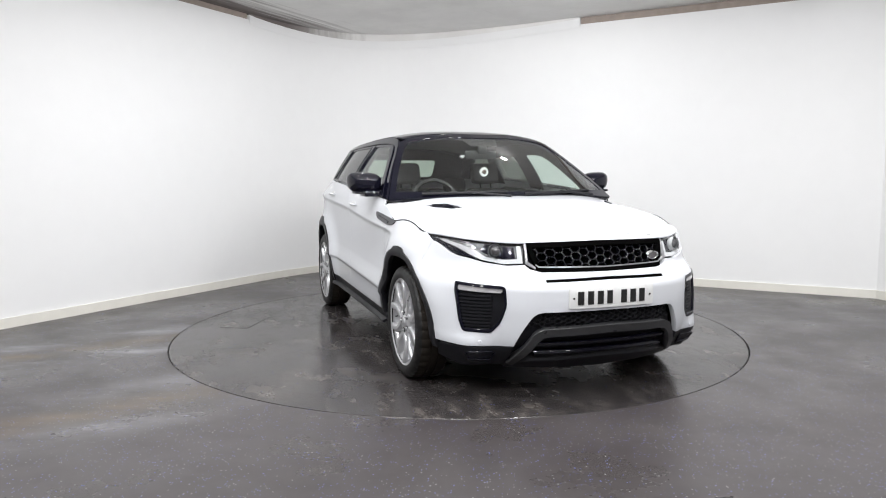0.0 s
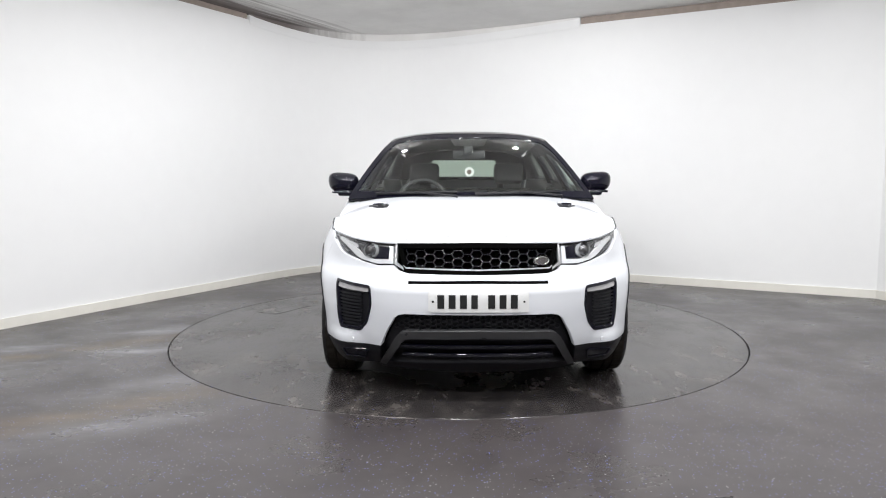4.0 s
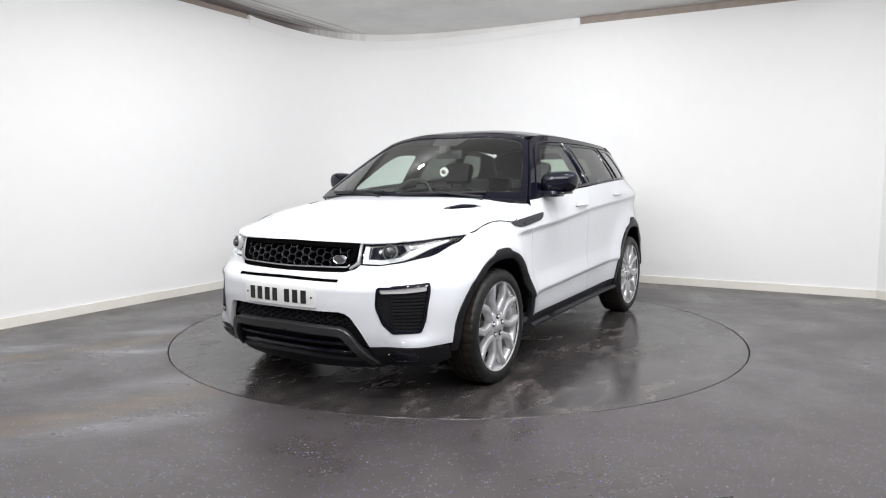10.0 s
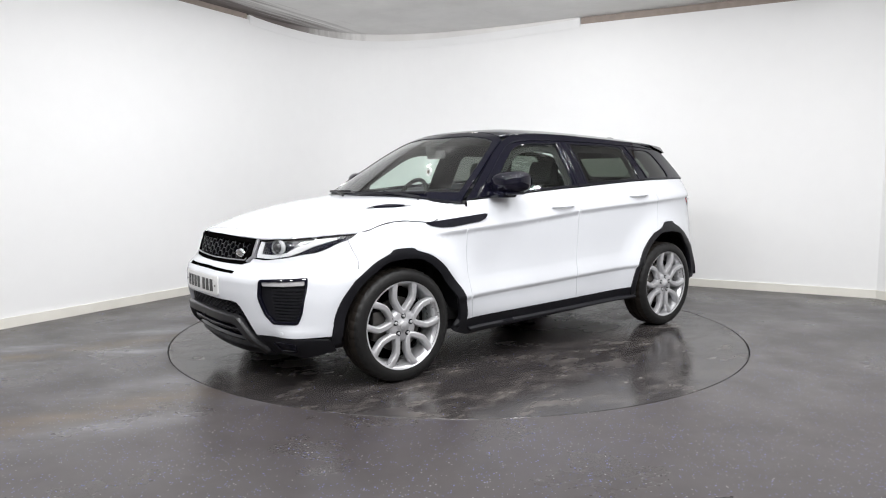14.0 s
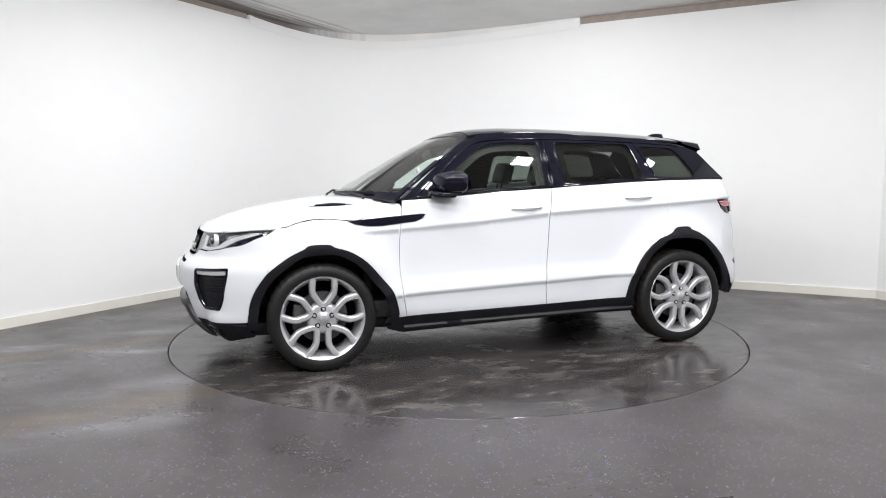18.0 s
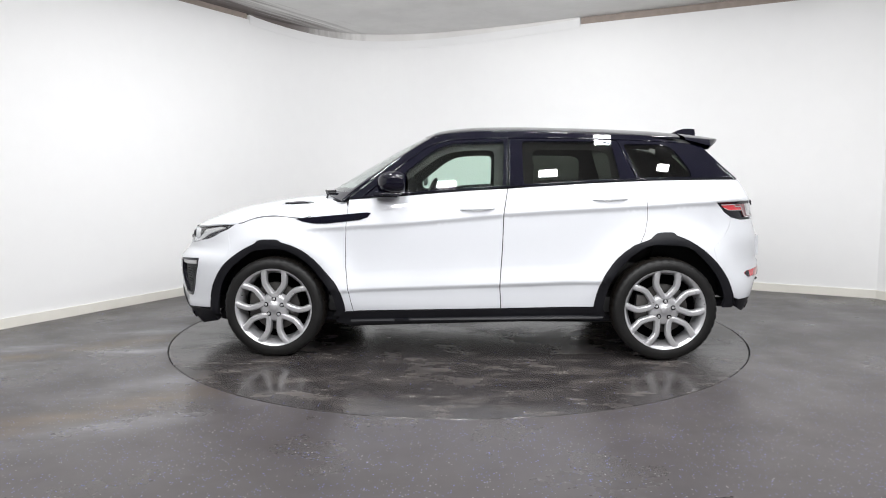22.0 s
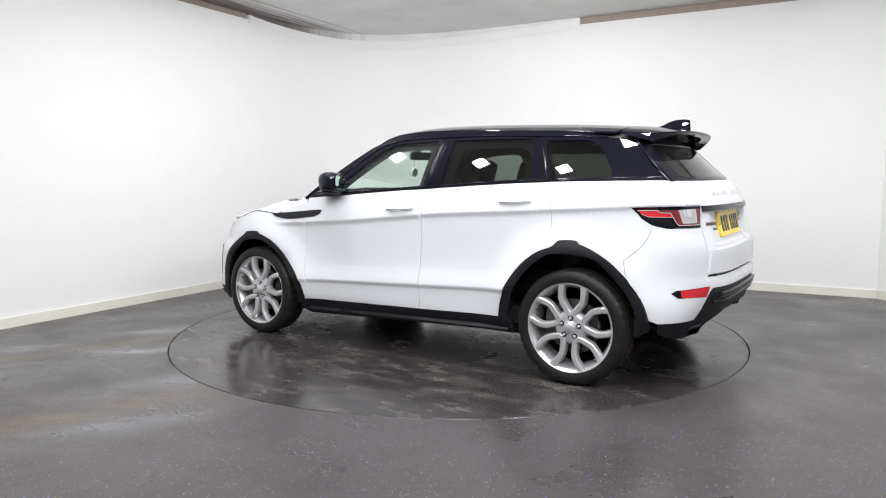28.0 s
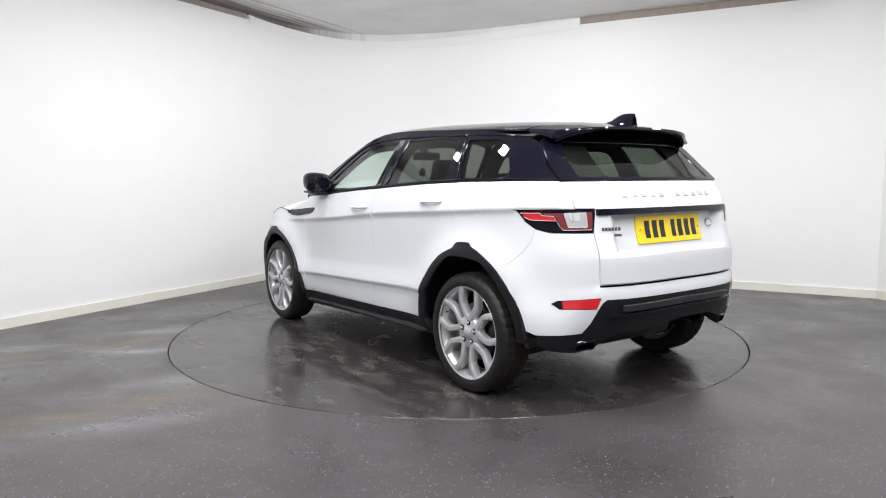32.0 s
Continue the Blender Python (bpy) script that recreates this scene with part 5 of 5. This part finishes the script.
glass_zone += [(-y, top_join(y) - 0.03) for y in (0.16, 0.3, 0.45, 0.56)]
glass_zone += [(-screen_edge(z) + 0.04, z) for z in (1.44, 1.38, 1.30, 1.22, 1.14)]
panel("windscreen_border", scr + scr_low, screen, PAINT_BLACK, car, holes=[glass_zone], thick=0.02, gap=0.001, label="black windscreen border")
ws = panel("windscreen", inset(glass_zone, -0.006), screen, GLASS_SCREEN, car, off=-0.004, thick=0.0, gap=0, label="clear raked windscreen")
ws.visible_shadow = False
panel("sensor_field", [(0.15, top_join(0.15) - 0.02), (0.11, top_join(0.1) - 0.085), (-0.11, top_join(0.1) - 0.085), (-0.15, top_join(0.15) - 0.02)], screen, LINING_DARK, car, off=-0.012, thick=0.004, gap=0, label="dark sensor field behind the windscreen")
# scuttle under the screen and the wipers on it
bm = bmesh.new()
pts = [(0.0, 1.045), (0.3, 1.04), (0.55, 1.0), (0.70, 0.945), (0.78, 0.895), (0.80, 0.84)]
prof = []
for y, x in [(-a, b) for a, b in pts[::-1]][:-1] + pts:
    z = 1.088 + 0.02 * (1 - (y / 0.8) ** 2)
    prof.append([bm.verts.new((x - d, y, z - h)) for d, h in ((0.0, 0.035), (0.0, 0.012), (0.11, -0.022), (0.13, 0.03))])
for a, b in zip(prof, prof[1:]):
    for k in range(3):
        bm.faces.new((a[k], a[k + 1], b[k + 1], b[k]))
part("scuttle", bm, PLASTIC_BLACK, car, "black scuttle panel")


for y0, y1 in ((0.62, 0.02), (-0.10, -0.66)):
    w = tube("wiper", [screen(y0 + (y1 - y0) * t / 8, 1.128 - 0.012 * (t / 8)) + Vector((0.008, 0, 0.010)) for t in range(9)], 0.009, PLASTIC_BLACK, car, "black windscreen wiper")
    tube("wiper_arm", [screen(y0, 1.10) + Vector((0.03, 0, -0.01)), screen(y0, 1.105) + Vector((0.03, 0, 0.006)), screen((y0 + y1) / 2, 1.120) + Vector((0.016, 0, 0.018))], 0.008, PLASTIC_BLACK, w)

# roof
rp = [(screen(y, top_join(y)).x - 0.002, y) for y in (0.0, 0.1, 0.2, 0.3, 0.4, 0.5, 0.56)] + [(x, roof_y(x) - 0.002) for x in (0.1, 0.0, -0.2, -0.4, -0.7, -1.0, -1.3, -1.48)] + [(-1.50, 0.4), (-1.51, 0.0)]
panel("roof", rp + [(x, -y) for x, y in rp[::-1]][1:-1], roof, PAINT_BLACK, car, step=0.06, gap=0.002, label="gloss black roof")
# roof spoiler: the roof carried on to a lip, with cheeks down to the rear pillars
bm = bmesh.new()
cols_ = []
NU, NV = 32, 9
for i in range(NU + 1):
    u = math.sin(math.pi / 2 * (-1 + 2 * i / NU))
    col, k = [], abs(u)
    xe = -1.825 + 0.135 * k ** 4.5
    for j in range(NV + 1):
        v = j / NV
        x = -1.512 + (xe + 1.512) * v
        y = u * (roof_y(x) - 0.001)
        col.append(bm.verts.new((x, y, roof(x, y).z + 0.003)))
    ze, y = col[-1].co.z, col[-1].co.y
    lip = 0.020 + 0.048 * k ** 7
    for dx, dz in ((-0.004, 0.3), (-0.002, 0.7), (0.006, 1.0)):
        col.append(bm.verts.new((xe + dx, y, ze - lip * dz)))
    col.append(bm.verts.new((xe + 0.05, y, ze - lip - 0.004)))
    col.append(bm.verts.new((-1.60 - 0.02 * k, y, min(1.462, ze - lip - 0.006))))
    cols_.append(col)
for a, b in zip(cols_, cols_[1:]):
    for k in range(len(a) - 1):
        bm.faces.new((a[k], a[k + 1], b[k + 1], b[k]))
for sg, col in ((-1, cols_[0]), (1, cols_[-1])):
    low = []
    for v in col[:NV + 1]:
        t = (-1.47 - v.co.x) / 0.22
        z = v.co.z - 0.008 - t * (col[NV].co.z - 0.008 - col[NV + 2].co.z)
        low.append(bm.verts.new((v.co.x, sg * (side_y(v.co.x, z) + 0.004), z)))
    for k in range(NV):
        bm.faces.new((col[k], col[k + 1], low[k + 1], low[k]))
    bm.faces.new((col[NV], col[NV + 1], col[NV + 2], low[NV]))
    bm.faces.new((low[NV], col[NV + 2], col[NV + 3], col[NV + 4], col[NV + 5]))
part("roof_spoiler", bm, PAINT_BLACK, car, "gloss black roof spoiler", angle=38)
# fin aerial with a notched tail, on a long low foot
bm = bmesh.new()
fin = []
for x, z, w in ((-1.47, 1.560, 0.003), (-1.53, 1.562, 0.014), (-1.58, 1.572, 0.018), (-1.625, 1.594, 0.021), (-1.67, 1.606, 0.022), (-1.72, 1.607, 0.021), (-1.755, 1.602, 0.018), (-1.735, 1.580, 0.016), (-1.738, 1.556, 0.020), (-1.765, 1.532, 0.020)):
    zb = min(roof(x, 0).z, z) - 0.006
    fin.append([bm.verts.new((x if z > 1.54 or x > -1.7 else x, -w * 1.5, zb)), bm.verts.new((x, -w * 0.8, zb + (z - zb) * 0.7)), bm.verts.new((x, 0, z)), bm.verts.new((x, w * 0.8, zb + (z - zb) * 0.7)), bm.verts.new((x, w * 1.5, zb))])
for a, b in zip(fin, fin[1:]):
    for k in range(4):
        bm.faces.new((a[k], a[k + 1], b[k + 1], b[k]))
bm.faces.new(fin[-1])
part("fin_aerial", bm, PAINT_BLACK, car, "gloss black fin aerial", angle=40)

# rear window in its black border
def back_edge(z):
    y = 0.7
    for _ in range(12):
        y = side_y(x_backlight(z) + 0.22 * y * y, z)
    return y


bl = [(back_edge(z) - 0.002, z) for z in (1.219, 1.28, 1.34, 1.40, 1.44)] + [(0.5, 1.492), (0.4, 1.515), (0.2, 1.528), (0.0, 1.532)]
bl = bl + [(-a, b) for a, b in bl[::-1]][1:]
blz = rounded([(back_edge(1.235) - 0.115, 1.236), (back_edge(1.34) - 0.115, 1.34), (back_edge(1.43) - 0.12, 1.43), (-back_edge(1.43) + 0.12, 1.43), (-back_edge(1.34) + 0.115, 1.34), (-back_edge(1.235) + 0.115, 1.236)], 0.03)
panel("rear_window_border", bl, backlight, PAINT_BLACK, car, holes=[blz], thick=0.02, label="gloss black rear window border")
rw = panel("rear_window", inset(blz, -0.008), backlight, GLASS_REAR, car, off=-0.004, thick=0.0, gap=0, label="dark tinted rear window")
rw.visible_shadow = False

panel("frame_lining", bl, backlight, LINING_DARK, car, holes=[rounded([(0.36, 1.262), (0.34, 1.428), (-0.34, 1.428), (-0.36, 1.262)], 0.03)], off=-0.03, thick=0.0, gap=0.004)

# door mirrors
for sg in (1, -1):
    bm = bmesh.new()
    bmesh.ops.create_uvsphere(bm, u_segments=24, v_segments=16, radius=1.0)
    for v in bm.verts:
        x, y, z = v.co
        f = lambda c: math.copysign(abs(c) ** 0.62, c)
        x, y, z = f(x), f(y), f(z)
        taper = 1.0 - 0.22 * max(0, x) ** 1.5
        y, z = y * taper, z * taper
        bx, by, bz = 0.094 * x, 0.118 * y, 0.076 * z
        bx -= 0.03 * y + 0.0
        bz += 0.008 * y
        by *= 1 - 0.10 * (z < 0) * abs(z)
        v.co = (0.498 + bx, sg * (0.952 + by), 1.198 + bz)
    mr = part("door_mirror", bm, PAINT_BLACK, car, "gloss black door mirror", angle=80)
    bm = bmesh.new()
    bmesh.ops.create_circle(bm, cap_ends=True, radius=1.0, segments=28)
    for v in bm.verts:
        f = lambda c: math.copysign(abs(c) ** 0.7, c)
        y, z = f(v.co.x), f(v.co.y)
        v.co = (0.408 - 0.028 * y, sg * (0.952 + 0.090 * y), 1.198 + 0.058 * z + 0.008 * y)
    part("mirror_glass", bm, MIRROR, mr, "mirror glass", smooth=False)
    bm = bmesh.new()
    box_bm(bm, (0.45, 0.83, 1.100), (0.62, 0.98, 1.146), 0.018)
    for v in bm.verts:
        v.co.y *= sg
    part("mirror_foot", bm, PAINT_BLACK, mr)
    bm = bmesh.new()
    box_bm(bm, (0.43, 0.90, 1.120), (0.575, 1.03, 1.138), 0.008)
    for v in bm.verts:
        v.co.y *= sg
    part("mirror_base", bm, PAINT_BLACK, mr)

# ---- underside and wheel wells ----
box("underbody", (-1.58, -0.74, 0.22), (1.78, 0.74, 0.31), PLASTIC_BLACK, car, 0.03)
box("front_subframe", (1.75, -0.45, 0.24), (2.0, 0.45, 0.60), PLASTIC_BLACK, car, 0.03)
box("silencer", (-1.82, -0.32, 0.27), (-1.62, 0.32, 0.40), PLASTIC_BLACK, car, 0.05)
box("bulkhead", (0.98, -0.74, 0.30), (1.03, 0.74, 1.05), PLASTIC_BLACK, car)
for hx in (HUB_F, HUB_R):
    for sg in (1, -1):
        bm = bmesh.new()
        prev = None
        for i in range(19):
            a = math.pi * (0.03 + 0.94 * i / 18)
            c, s = math.cos(a), math.sin(a)
            r = 0.452 + (0.012 if hx < 0 else 0.0)
            row = [bm.verts.new((hx + (r + k) * c, sg * y, HUB_Z + (r + k) * s)) for y, k in ((min(0.90, plan_y(hx + r * c, HUB_Z + r * s) - 0.03), 0.0), (0.55, 0.0))]
            row.append(bm.verts.new((hx + 0.1 * c, sg * 0.55, HUB_Z + 0.1 * s)))
            if prev:
                for k in range(2):
                    bm.faces.new((prev[k], prev[k + 1], row[k + 1], row[k]))
            prev = row
        part("wheel_liner", bm, PLASTIC_BLACK, car)


# ---- wheels ----
def make_wheel():
    rim = lathe("wheel", [(0.258, -0.006), (0.268, 0.0), (0.272, -0.004), (0.272, -0.012), (0.258, -0.018), (0.250, -0.03), (0.235, -0.06), (0.232, -0.17), (0.262, -0.20)], ALLOY, None, "y", 72, "silver alloy wheel")
    prof = [(0.262, -0.014), (0.270, 0.000), (0.285, 0.006), (0.305, 0.006), (0.325, 0.001), (0.338, -0.008), (0.3445, -0.020), (0.3465, -0.044), (0.347, -0.070),
            (0.338, -0.073), (0.338, -0.082), (0.346, -0.085), (0.347, -0.118), (0.338, -0.121), (0.338, -0.130), (0.346, -0.133), (0.345, -0.170), (0.341, -0.186), (0.325, -0.202), (0.285, -0.206), (0.262, -0.196)]
    bm = bmesh.new()
    steps = 160
    rings = []
    for j, (r, h) in enumerate(prof):
        ring = []
        for i in range(steps):
            a = 2 * math.pi * i / steps
            rr = r
            if 0.333 < r and (5 <= j <= 8 or 16 <= j <= 18) and i % 4 == 0:
                rr -= 0.004
            if 0.345 < r and 11 <= j <= 15 and (i + 2 * j) % 5 == 0:
                rr -= 0.004
            ring.append(bm.verts.new((rr * math.cos(a), h, rr * math.sin(a))))
        rings.append(ring)
    tread = bmesh.new()
    for j in range(len(prof) - 1):
        a, b = rings[j], rings[j + 1]
        if 6 <= j <= 16:
            a, b = ([tread.verts.new(v.co) for v in q] for q in (a, b))
        for i in range(steps):
            k = (i + 1) % steps
            (tread if 6 <= j <= 16 else bm).faces.new((a[i], a[k], b[k], b[i]))
    bmesh.ops.remove_doubles(tread, verts=tread.verts[:], dist=1e-5)
    bmesh.ops.delete(bm, geom=[v for v in bm.verts if not v.link_faces], context="VERTS")
    part("tyre", bm, TYRE_RUBBER, rim, "black road tyre", angle=25)
    part("tread", tread, TREAD_RUBBER, rim, "brown dusty tread", angle=25)
    # five petals: two arms that run in from the rim, bend, and meet in a round foot
    half = [(0.264, 0.066), (0.235, 0.069), (0.205, 0.0705), (0.178, 0.0695), (0.158, 0.065), (0.142, 0.056), (0.126, 0.045), (0.110, 0.034), (0.096, 0.023), (0.086, 0.012), (0.083, 0.0)]
    path = half + [(r, -o) for r, o in half[::-1][1:]]
    n = len(path)
    for k in range(5):
        a0 = math.pi / 2 + 2 * math.pi * k / 5
        ca, sa = math.cos(a0), math.sin(a0)
        bm = bmesh.new()
        prev = None
        for i, (r, o) in enumerate(path):
            d = (Vector(path[min(i + 1, n - 1)]) - Vector(path[max(i - 1, 0)])).normalized()
            nn = Vector((d.y, -d.x))
            w = 0.0200 + 0.003 * max(0, (r - 0.22) / 0.04)
            h = -0.013 + 0.010 * min(1, (r - 0.08) / 0.12)
            ring = []
            for e, dep in ((-1.0, 0.040), (-0.97, 0.013), (-0.80, 0.004), (-0.5, 0.0), (0.55, 0.0), (0.84, 0.004), (1.0, 0.013), (1.06, 0.040)):
                rr, oo = r + nn.x * w * e, o + nn.y * w * e
                ring.append(bm.verts.new((rr * ca - oo * sa, h - dep, rr * sa + oo * ca)))
            if prev:
                for j in range(7):
                    bm.faces.new((prev[j], prev[j + 1], ring[j + 1], ring[j]))
            prev = ring
        bmesh.ops.recalc_face_normals(bm, faces=bm.faces[:])
        part("spoke", bm, ALLOY, rim, angle=32)
    lathe("valve", [(0.0, 0.006), (0.004, 0.006), (0.004, -0.01)], PLASTIC_BLACK, rim, "y", 8, at=(0.238 * math.cos(0.3), -0.03, 0.238 * math.sin(0.3)))
    lathe("hub", [(0.0, -0.010), (0.032, -0.010), (0.040, -0.016), (0.056, -0.018), (0.082, -0.017), (0.092, -0.022), (0.104, -0.040), (0.106, -0.06)], ALLOY, rim, "y", 40)
    lathe("hub_cap", [(0.0, -0.003), (0.024, -0.004), (0.029, -0.008), (0.03, -0.012)], ALLOY, rim, "y", 28, "silver wheel centre cap")
    for k in range(5):
        a = math.pi / 2 + 2 * math.pi * k / 5
        c = (0.058 * math.cos(a), 0.0, 0.058 * math.sin(a))
        lathe("nut_seat", [(0.0, -0.0150), (0.0145, -0.0150), (0.0155, -0.013), (0.017, -0.018)], PLASTIC_BLACK, rim, "y", 16, at=c)
        lathe("nut", [(0.0, -0.004), (0.007, -0.004), (0.0095, -0.008), (0.0095, -0.022)], LETTER, rim, "y", 6, at=c)
    lathe("brake_disc", [(0.06, -0.075), (0.165, -0.078), (0.167, -0.095), (0.06, -0.10)], STEEL, rim, "y", 48, "grey steel brake disc")
    lathe("brake_shield", [(0.0, -0.12), (0.225, -0.125), (0.228, -0.14)], VOID, rim, "y", 36)
    bm = bmesh.new()
    box_bm(bm, (0.07, -0.11, -0.09), (0.185, -0.062, 0.09), 0.015)
    part("caliper", bm, STEEL, rim, "grey brake caliper")
    return rim


wheel0 = make_wheel()
WHEEL_Z = 0.346
spin = ((HUB_F, 1, -2.0), (HUB_R, 1, -3.5), (HUB_F, -1, 20.0), (HUB_R, -1, 31.0))
for k, (hx, sg, turn) in enumerate(spin):
    m = Matrix.Translation((hx, sg * 0.922, WHEEL_Z)) @ pose(0, 0, 0, 0, 0, 0 if sg > 0 else 180) @ pose(0, 0, 0, 0, turn, 0)
    w = wheel0 if k == 0 else copy_thing(wheel0, m)
    w.matrix_basis = m
    w.parent = car


# ---- cabin ----
box("cabin_floor", (-1.7, -0.78, 0.30), (0.98, 0.78, 0.42), DASH, car, 0.02)
for sg in (1, -1):
    bm = bmesh.new()
    box_bm(bm, (-0.88, 0.765, 0.40), (0.80, 0.825, 1.07), 0.01)
    for v in bm.verts:
        v.co.y *= sg
        if v.co.z > 0.9:
            v.co.z += 0.04 - 0.035 * v.co.x
    part("door_lining", bm, DASH, car, "dark door lining")
bm = bmesh.new()
prev = None
for x, z in ((0.96, 0.45), (0.98, 1.06), (0.85, 1.085), (0.62, 1.075), (0.46, 1.05), (0.40, 1.0), (0.42, 0.75), (0.55, 0.45)):
    row = [bm.verts.new((x - 0.12 * (y / 0.8) ** 2, y, z - 0.015 * (y / 0.8) ** 2)) for y in (-0.79, -0.5, -0.2, 0.2, 0.5, 0.79)]
    if prev:
        for k in range(5):
            bm.faces.new((prev[k], prev[k + 1], row[k + 1], row[k]))
    prev = row
part("dashboard", bm, DASH, car, "dark padded dashboard")
bm = bmesh.new()
box_bm(bm, (0.40, -0.52, 1.02), (0.62, -0.22, 1.105), 0.035)
part("instrument_hood", bm, DASH, car)
box("centre_console", (-0.55, -0.13, 0.40), (0.45, 0.13, 0.70), DASH, car, 0.03)
box("screen", (0.385, -0.11, 0.86), (0.40, 0.11, 0.98), PAINT_BLACK, car, 0.004)

# steering wheel, right-hand drive
sw = bmesh.new()
prev = None
R, r = 0.185, 0.017
rings = []
for i in range(40):
    a = 2 * math.pi * i / 40
    ring = []
    for k in range(8):
        b = 2 * math.pi * k / 8
        q = R + r * math.cos(b)
        ring.append(sw.verts.new((r * math.sin(b), q * math.cos(a), q * math.sin(a))))
    rings.append(ring)
for i in range(40):
    a, b = rings[i], rings[(i + 1) % 40]
    for k in range(8):
        sw.faces.new((a[k], a[(k + 1) % 8], b[(k + 1) % 8], b[k]))
wheel_pose = Matrix.Translation((0.36, -0.36, 1.045)) @ pose(0, 0, 0, 0, -24, 0)
steer = part("steering_wheel", sw, LEATHER, car, "black leather steering wheel")
steer.matrix_basis = wheel_pose
bm = bmesh.new()
box_bm(bm, (-0.03, -0.08, -0.07), (0.03, 0.08, 0.06), 0.025)
box_bm(bm, (-0.012, -0.18, -0.02), (0.012, 0.18, 0.02), 0.008)
box_bm(bm, (-0.012, -0.02, -0.18), (0.012, 0.02, 0.0), 0.008)
part("wheel_boss", bm, DASH, steer)


def seat(name, x, y, w, back_top, tilt, label):
    bm = bmesh.new()
    box_bm(bm, (x - 0.02, y - w / 2, 0.48), (x + 0.50, y + w / 2, 0.66), 0.05)
    base = part(name, bm, LEATHER, car, label)
    bm = bmesh.new()
    box_bm(bm, (-0.07, -w / 2 + 0.01, 0.0), (0.06, w / 2 - 0.01, back_top), 0.05)
    for v in bm.verts:
        k = v.co.z / back_top
        v.co.y *= 1 - 0.22 * max(0, k - 0.55) / 0.45
        v.co.x += 0.025 * (abs(v.co.y) / (w / 2)) ** 2
    bk = part("backrest", bm, LEATHER, base)
    bk.matrix_basis = Matrix.Translation((x, y, 0.56)) @ pose(0, 0, 0, 0, -tilt, 0)
    return base, bk


for y in (0.37, -0.37):
    base, bk = seat("front_seat", -0.20, y, 0.52, 0.60, 17, "black leather front seat with headrest")
    bm = bmesh.new()
    box_bm(bm, (-0.055, -0.13, 0.645), (0.05, 0.13, 0.83), 0.04)
    part("headrest", bm, LEATHER, base).matrix_basis = bk.matrix_basis
    tube("headrest_rod", [(0, 0.05, 0.58), (0, 0.05, 0.66)], 0.007, PLASTIC_BLACK, base).matrix_basis = bk.matrix_basis
    tube("headrest_rod", [(0, -0.05, 0.58), (0, -0.05, 0.66)], 0.007, PLASTIC_BLACK, base).matrix_basis = bk.matrix_basis
for y, w in ((0.46, 0.46), (0.0, 0.44), (-0.46, 0.46)):
    base, bk = seat("rear_seat", -1.18, y, w, 0.55, 22, "black leather rear seat with headrest")
    if y:
        bm = bmesh.new()
        box_bm(bm, (-0.045, -0.125, 0.57), (0.04, 0.125, 0.71), 0.035)
        part("headrest", bm, LEATHER, base).matrix_basis = bk.matrix_basis
box("parcel_shelf", (-1.80, -0.58, 1.10), (-1.42, 0.58, 1.12), DASH, car, 0.005)

# roof lining, a little under the roof
panel("roof_lining", [(0.22, 0.565), (0.05, 0.605), (-0.3, 0.625), (-1.55, 0.615), (-1.55, -0.615), (-0.3, -0.625), (0.05, -0.605), (0.22, -0.565), (0.28, -0.25), (0.29, 0.0), (0.28, 0.25)], lambda x, y: roof(x, y) - Vector((0, 0, 0.035)), LINING, car, thick=0.0, gap=0, step=0.12, label="grey roof lining")
# mirror on the screen, and a round ornament that hangs from it
mp = screen(0.0, 1.455) + Vector((-0.14, 0, -0.045))
bm = bmesh.new()
box_bm(bm, (-0.015, -0.125, -0.035), (0.02, 0.125, 0.03), 0.014)
im = part("interior_mirror", bm, DASH, car, "dark interior mirror")
im.matrix_basis = Matrix.Translation(mp) @ pose(0, 0, 0, 0, 8, -8)
bm = bmesh.new()
box_bm(bm, (0.015, -0.035, 0.01), (0.075, 0.035, 0.07), 0.015)
part("sensor_box", bm, DASH, im)
dp = mp + Vector((0.07, 0.0, -0.135))
dn = lathe("ornament", [(0.0, 0.006), (0.016, 0.007), (0.022, 0.004), (0.024, 0.008), (0.034, 0.008), (0.036, 0.0), (0.034, -0.008), (0.0, -0.006)], PLATE_WHITE, car, "x", 28, "round white hanging ornament")
dn.matrix_basis = Matrix.Translation(dp)
lathe("ornament_ring", [(0.0, 0.009), (0.014, 0.009), (0.018, 0.007)], BRONZE, dn, "x", 20)
tube("ornament_cord", [(0, 0, 0.036), (0, 0, 0.15)], 0.0015, BRONZE, dn)


# ---- what moves: the turntable with the car on it ----
CAR_OFF = Vector((-0.102, 0.095, 0))
TURN = [(0, -69.19), (2, -79.32), (4, -89.45), (6, -99.62), (8, -109.82), (10, -120.15), (12, -130.5), (14, -140.9), (16, -151.26),
        (18, -161.54), (20, -171.8), (22, -181.95), (24, -192.08), (26, -202.21), (28, -212.39), (30, -222.62), (32, -232.89)]


def motions():
    walk(car, [(t, pose(0, 0, 0, 0, 0, a) @ Matrix.Translation(CAR_OFF)) for t, a in TURN])
    walk(turntable, [(t, pose(0, 0, 0, 0, 0, a)) for t, a in TURN])


motions()
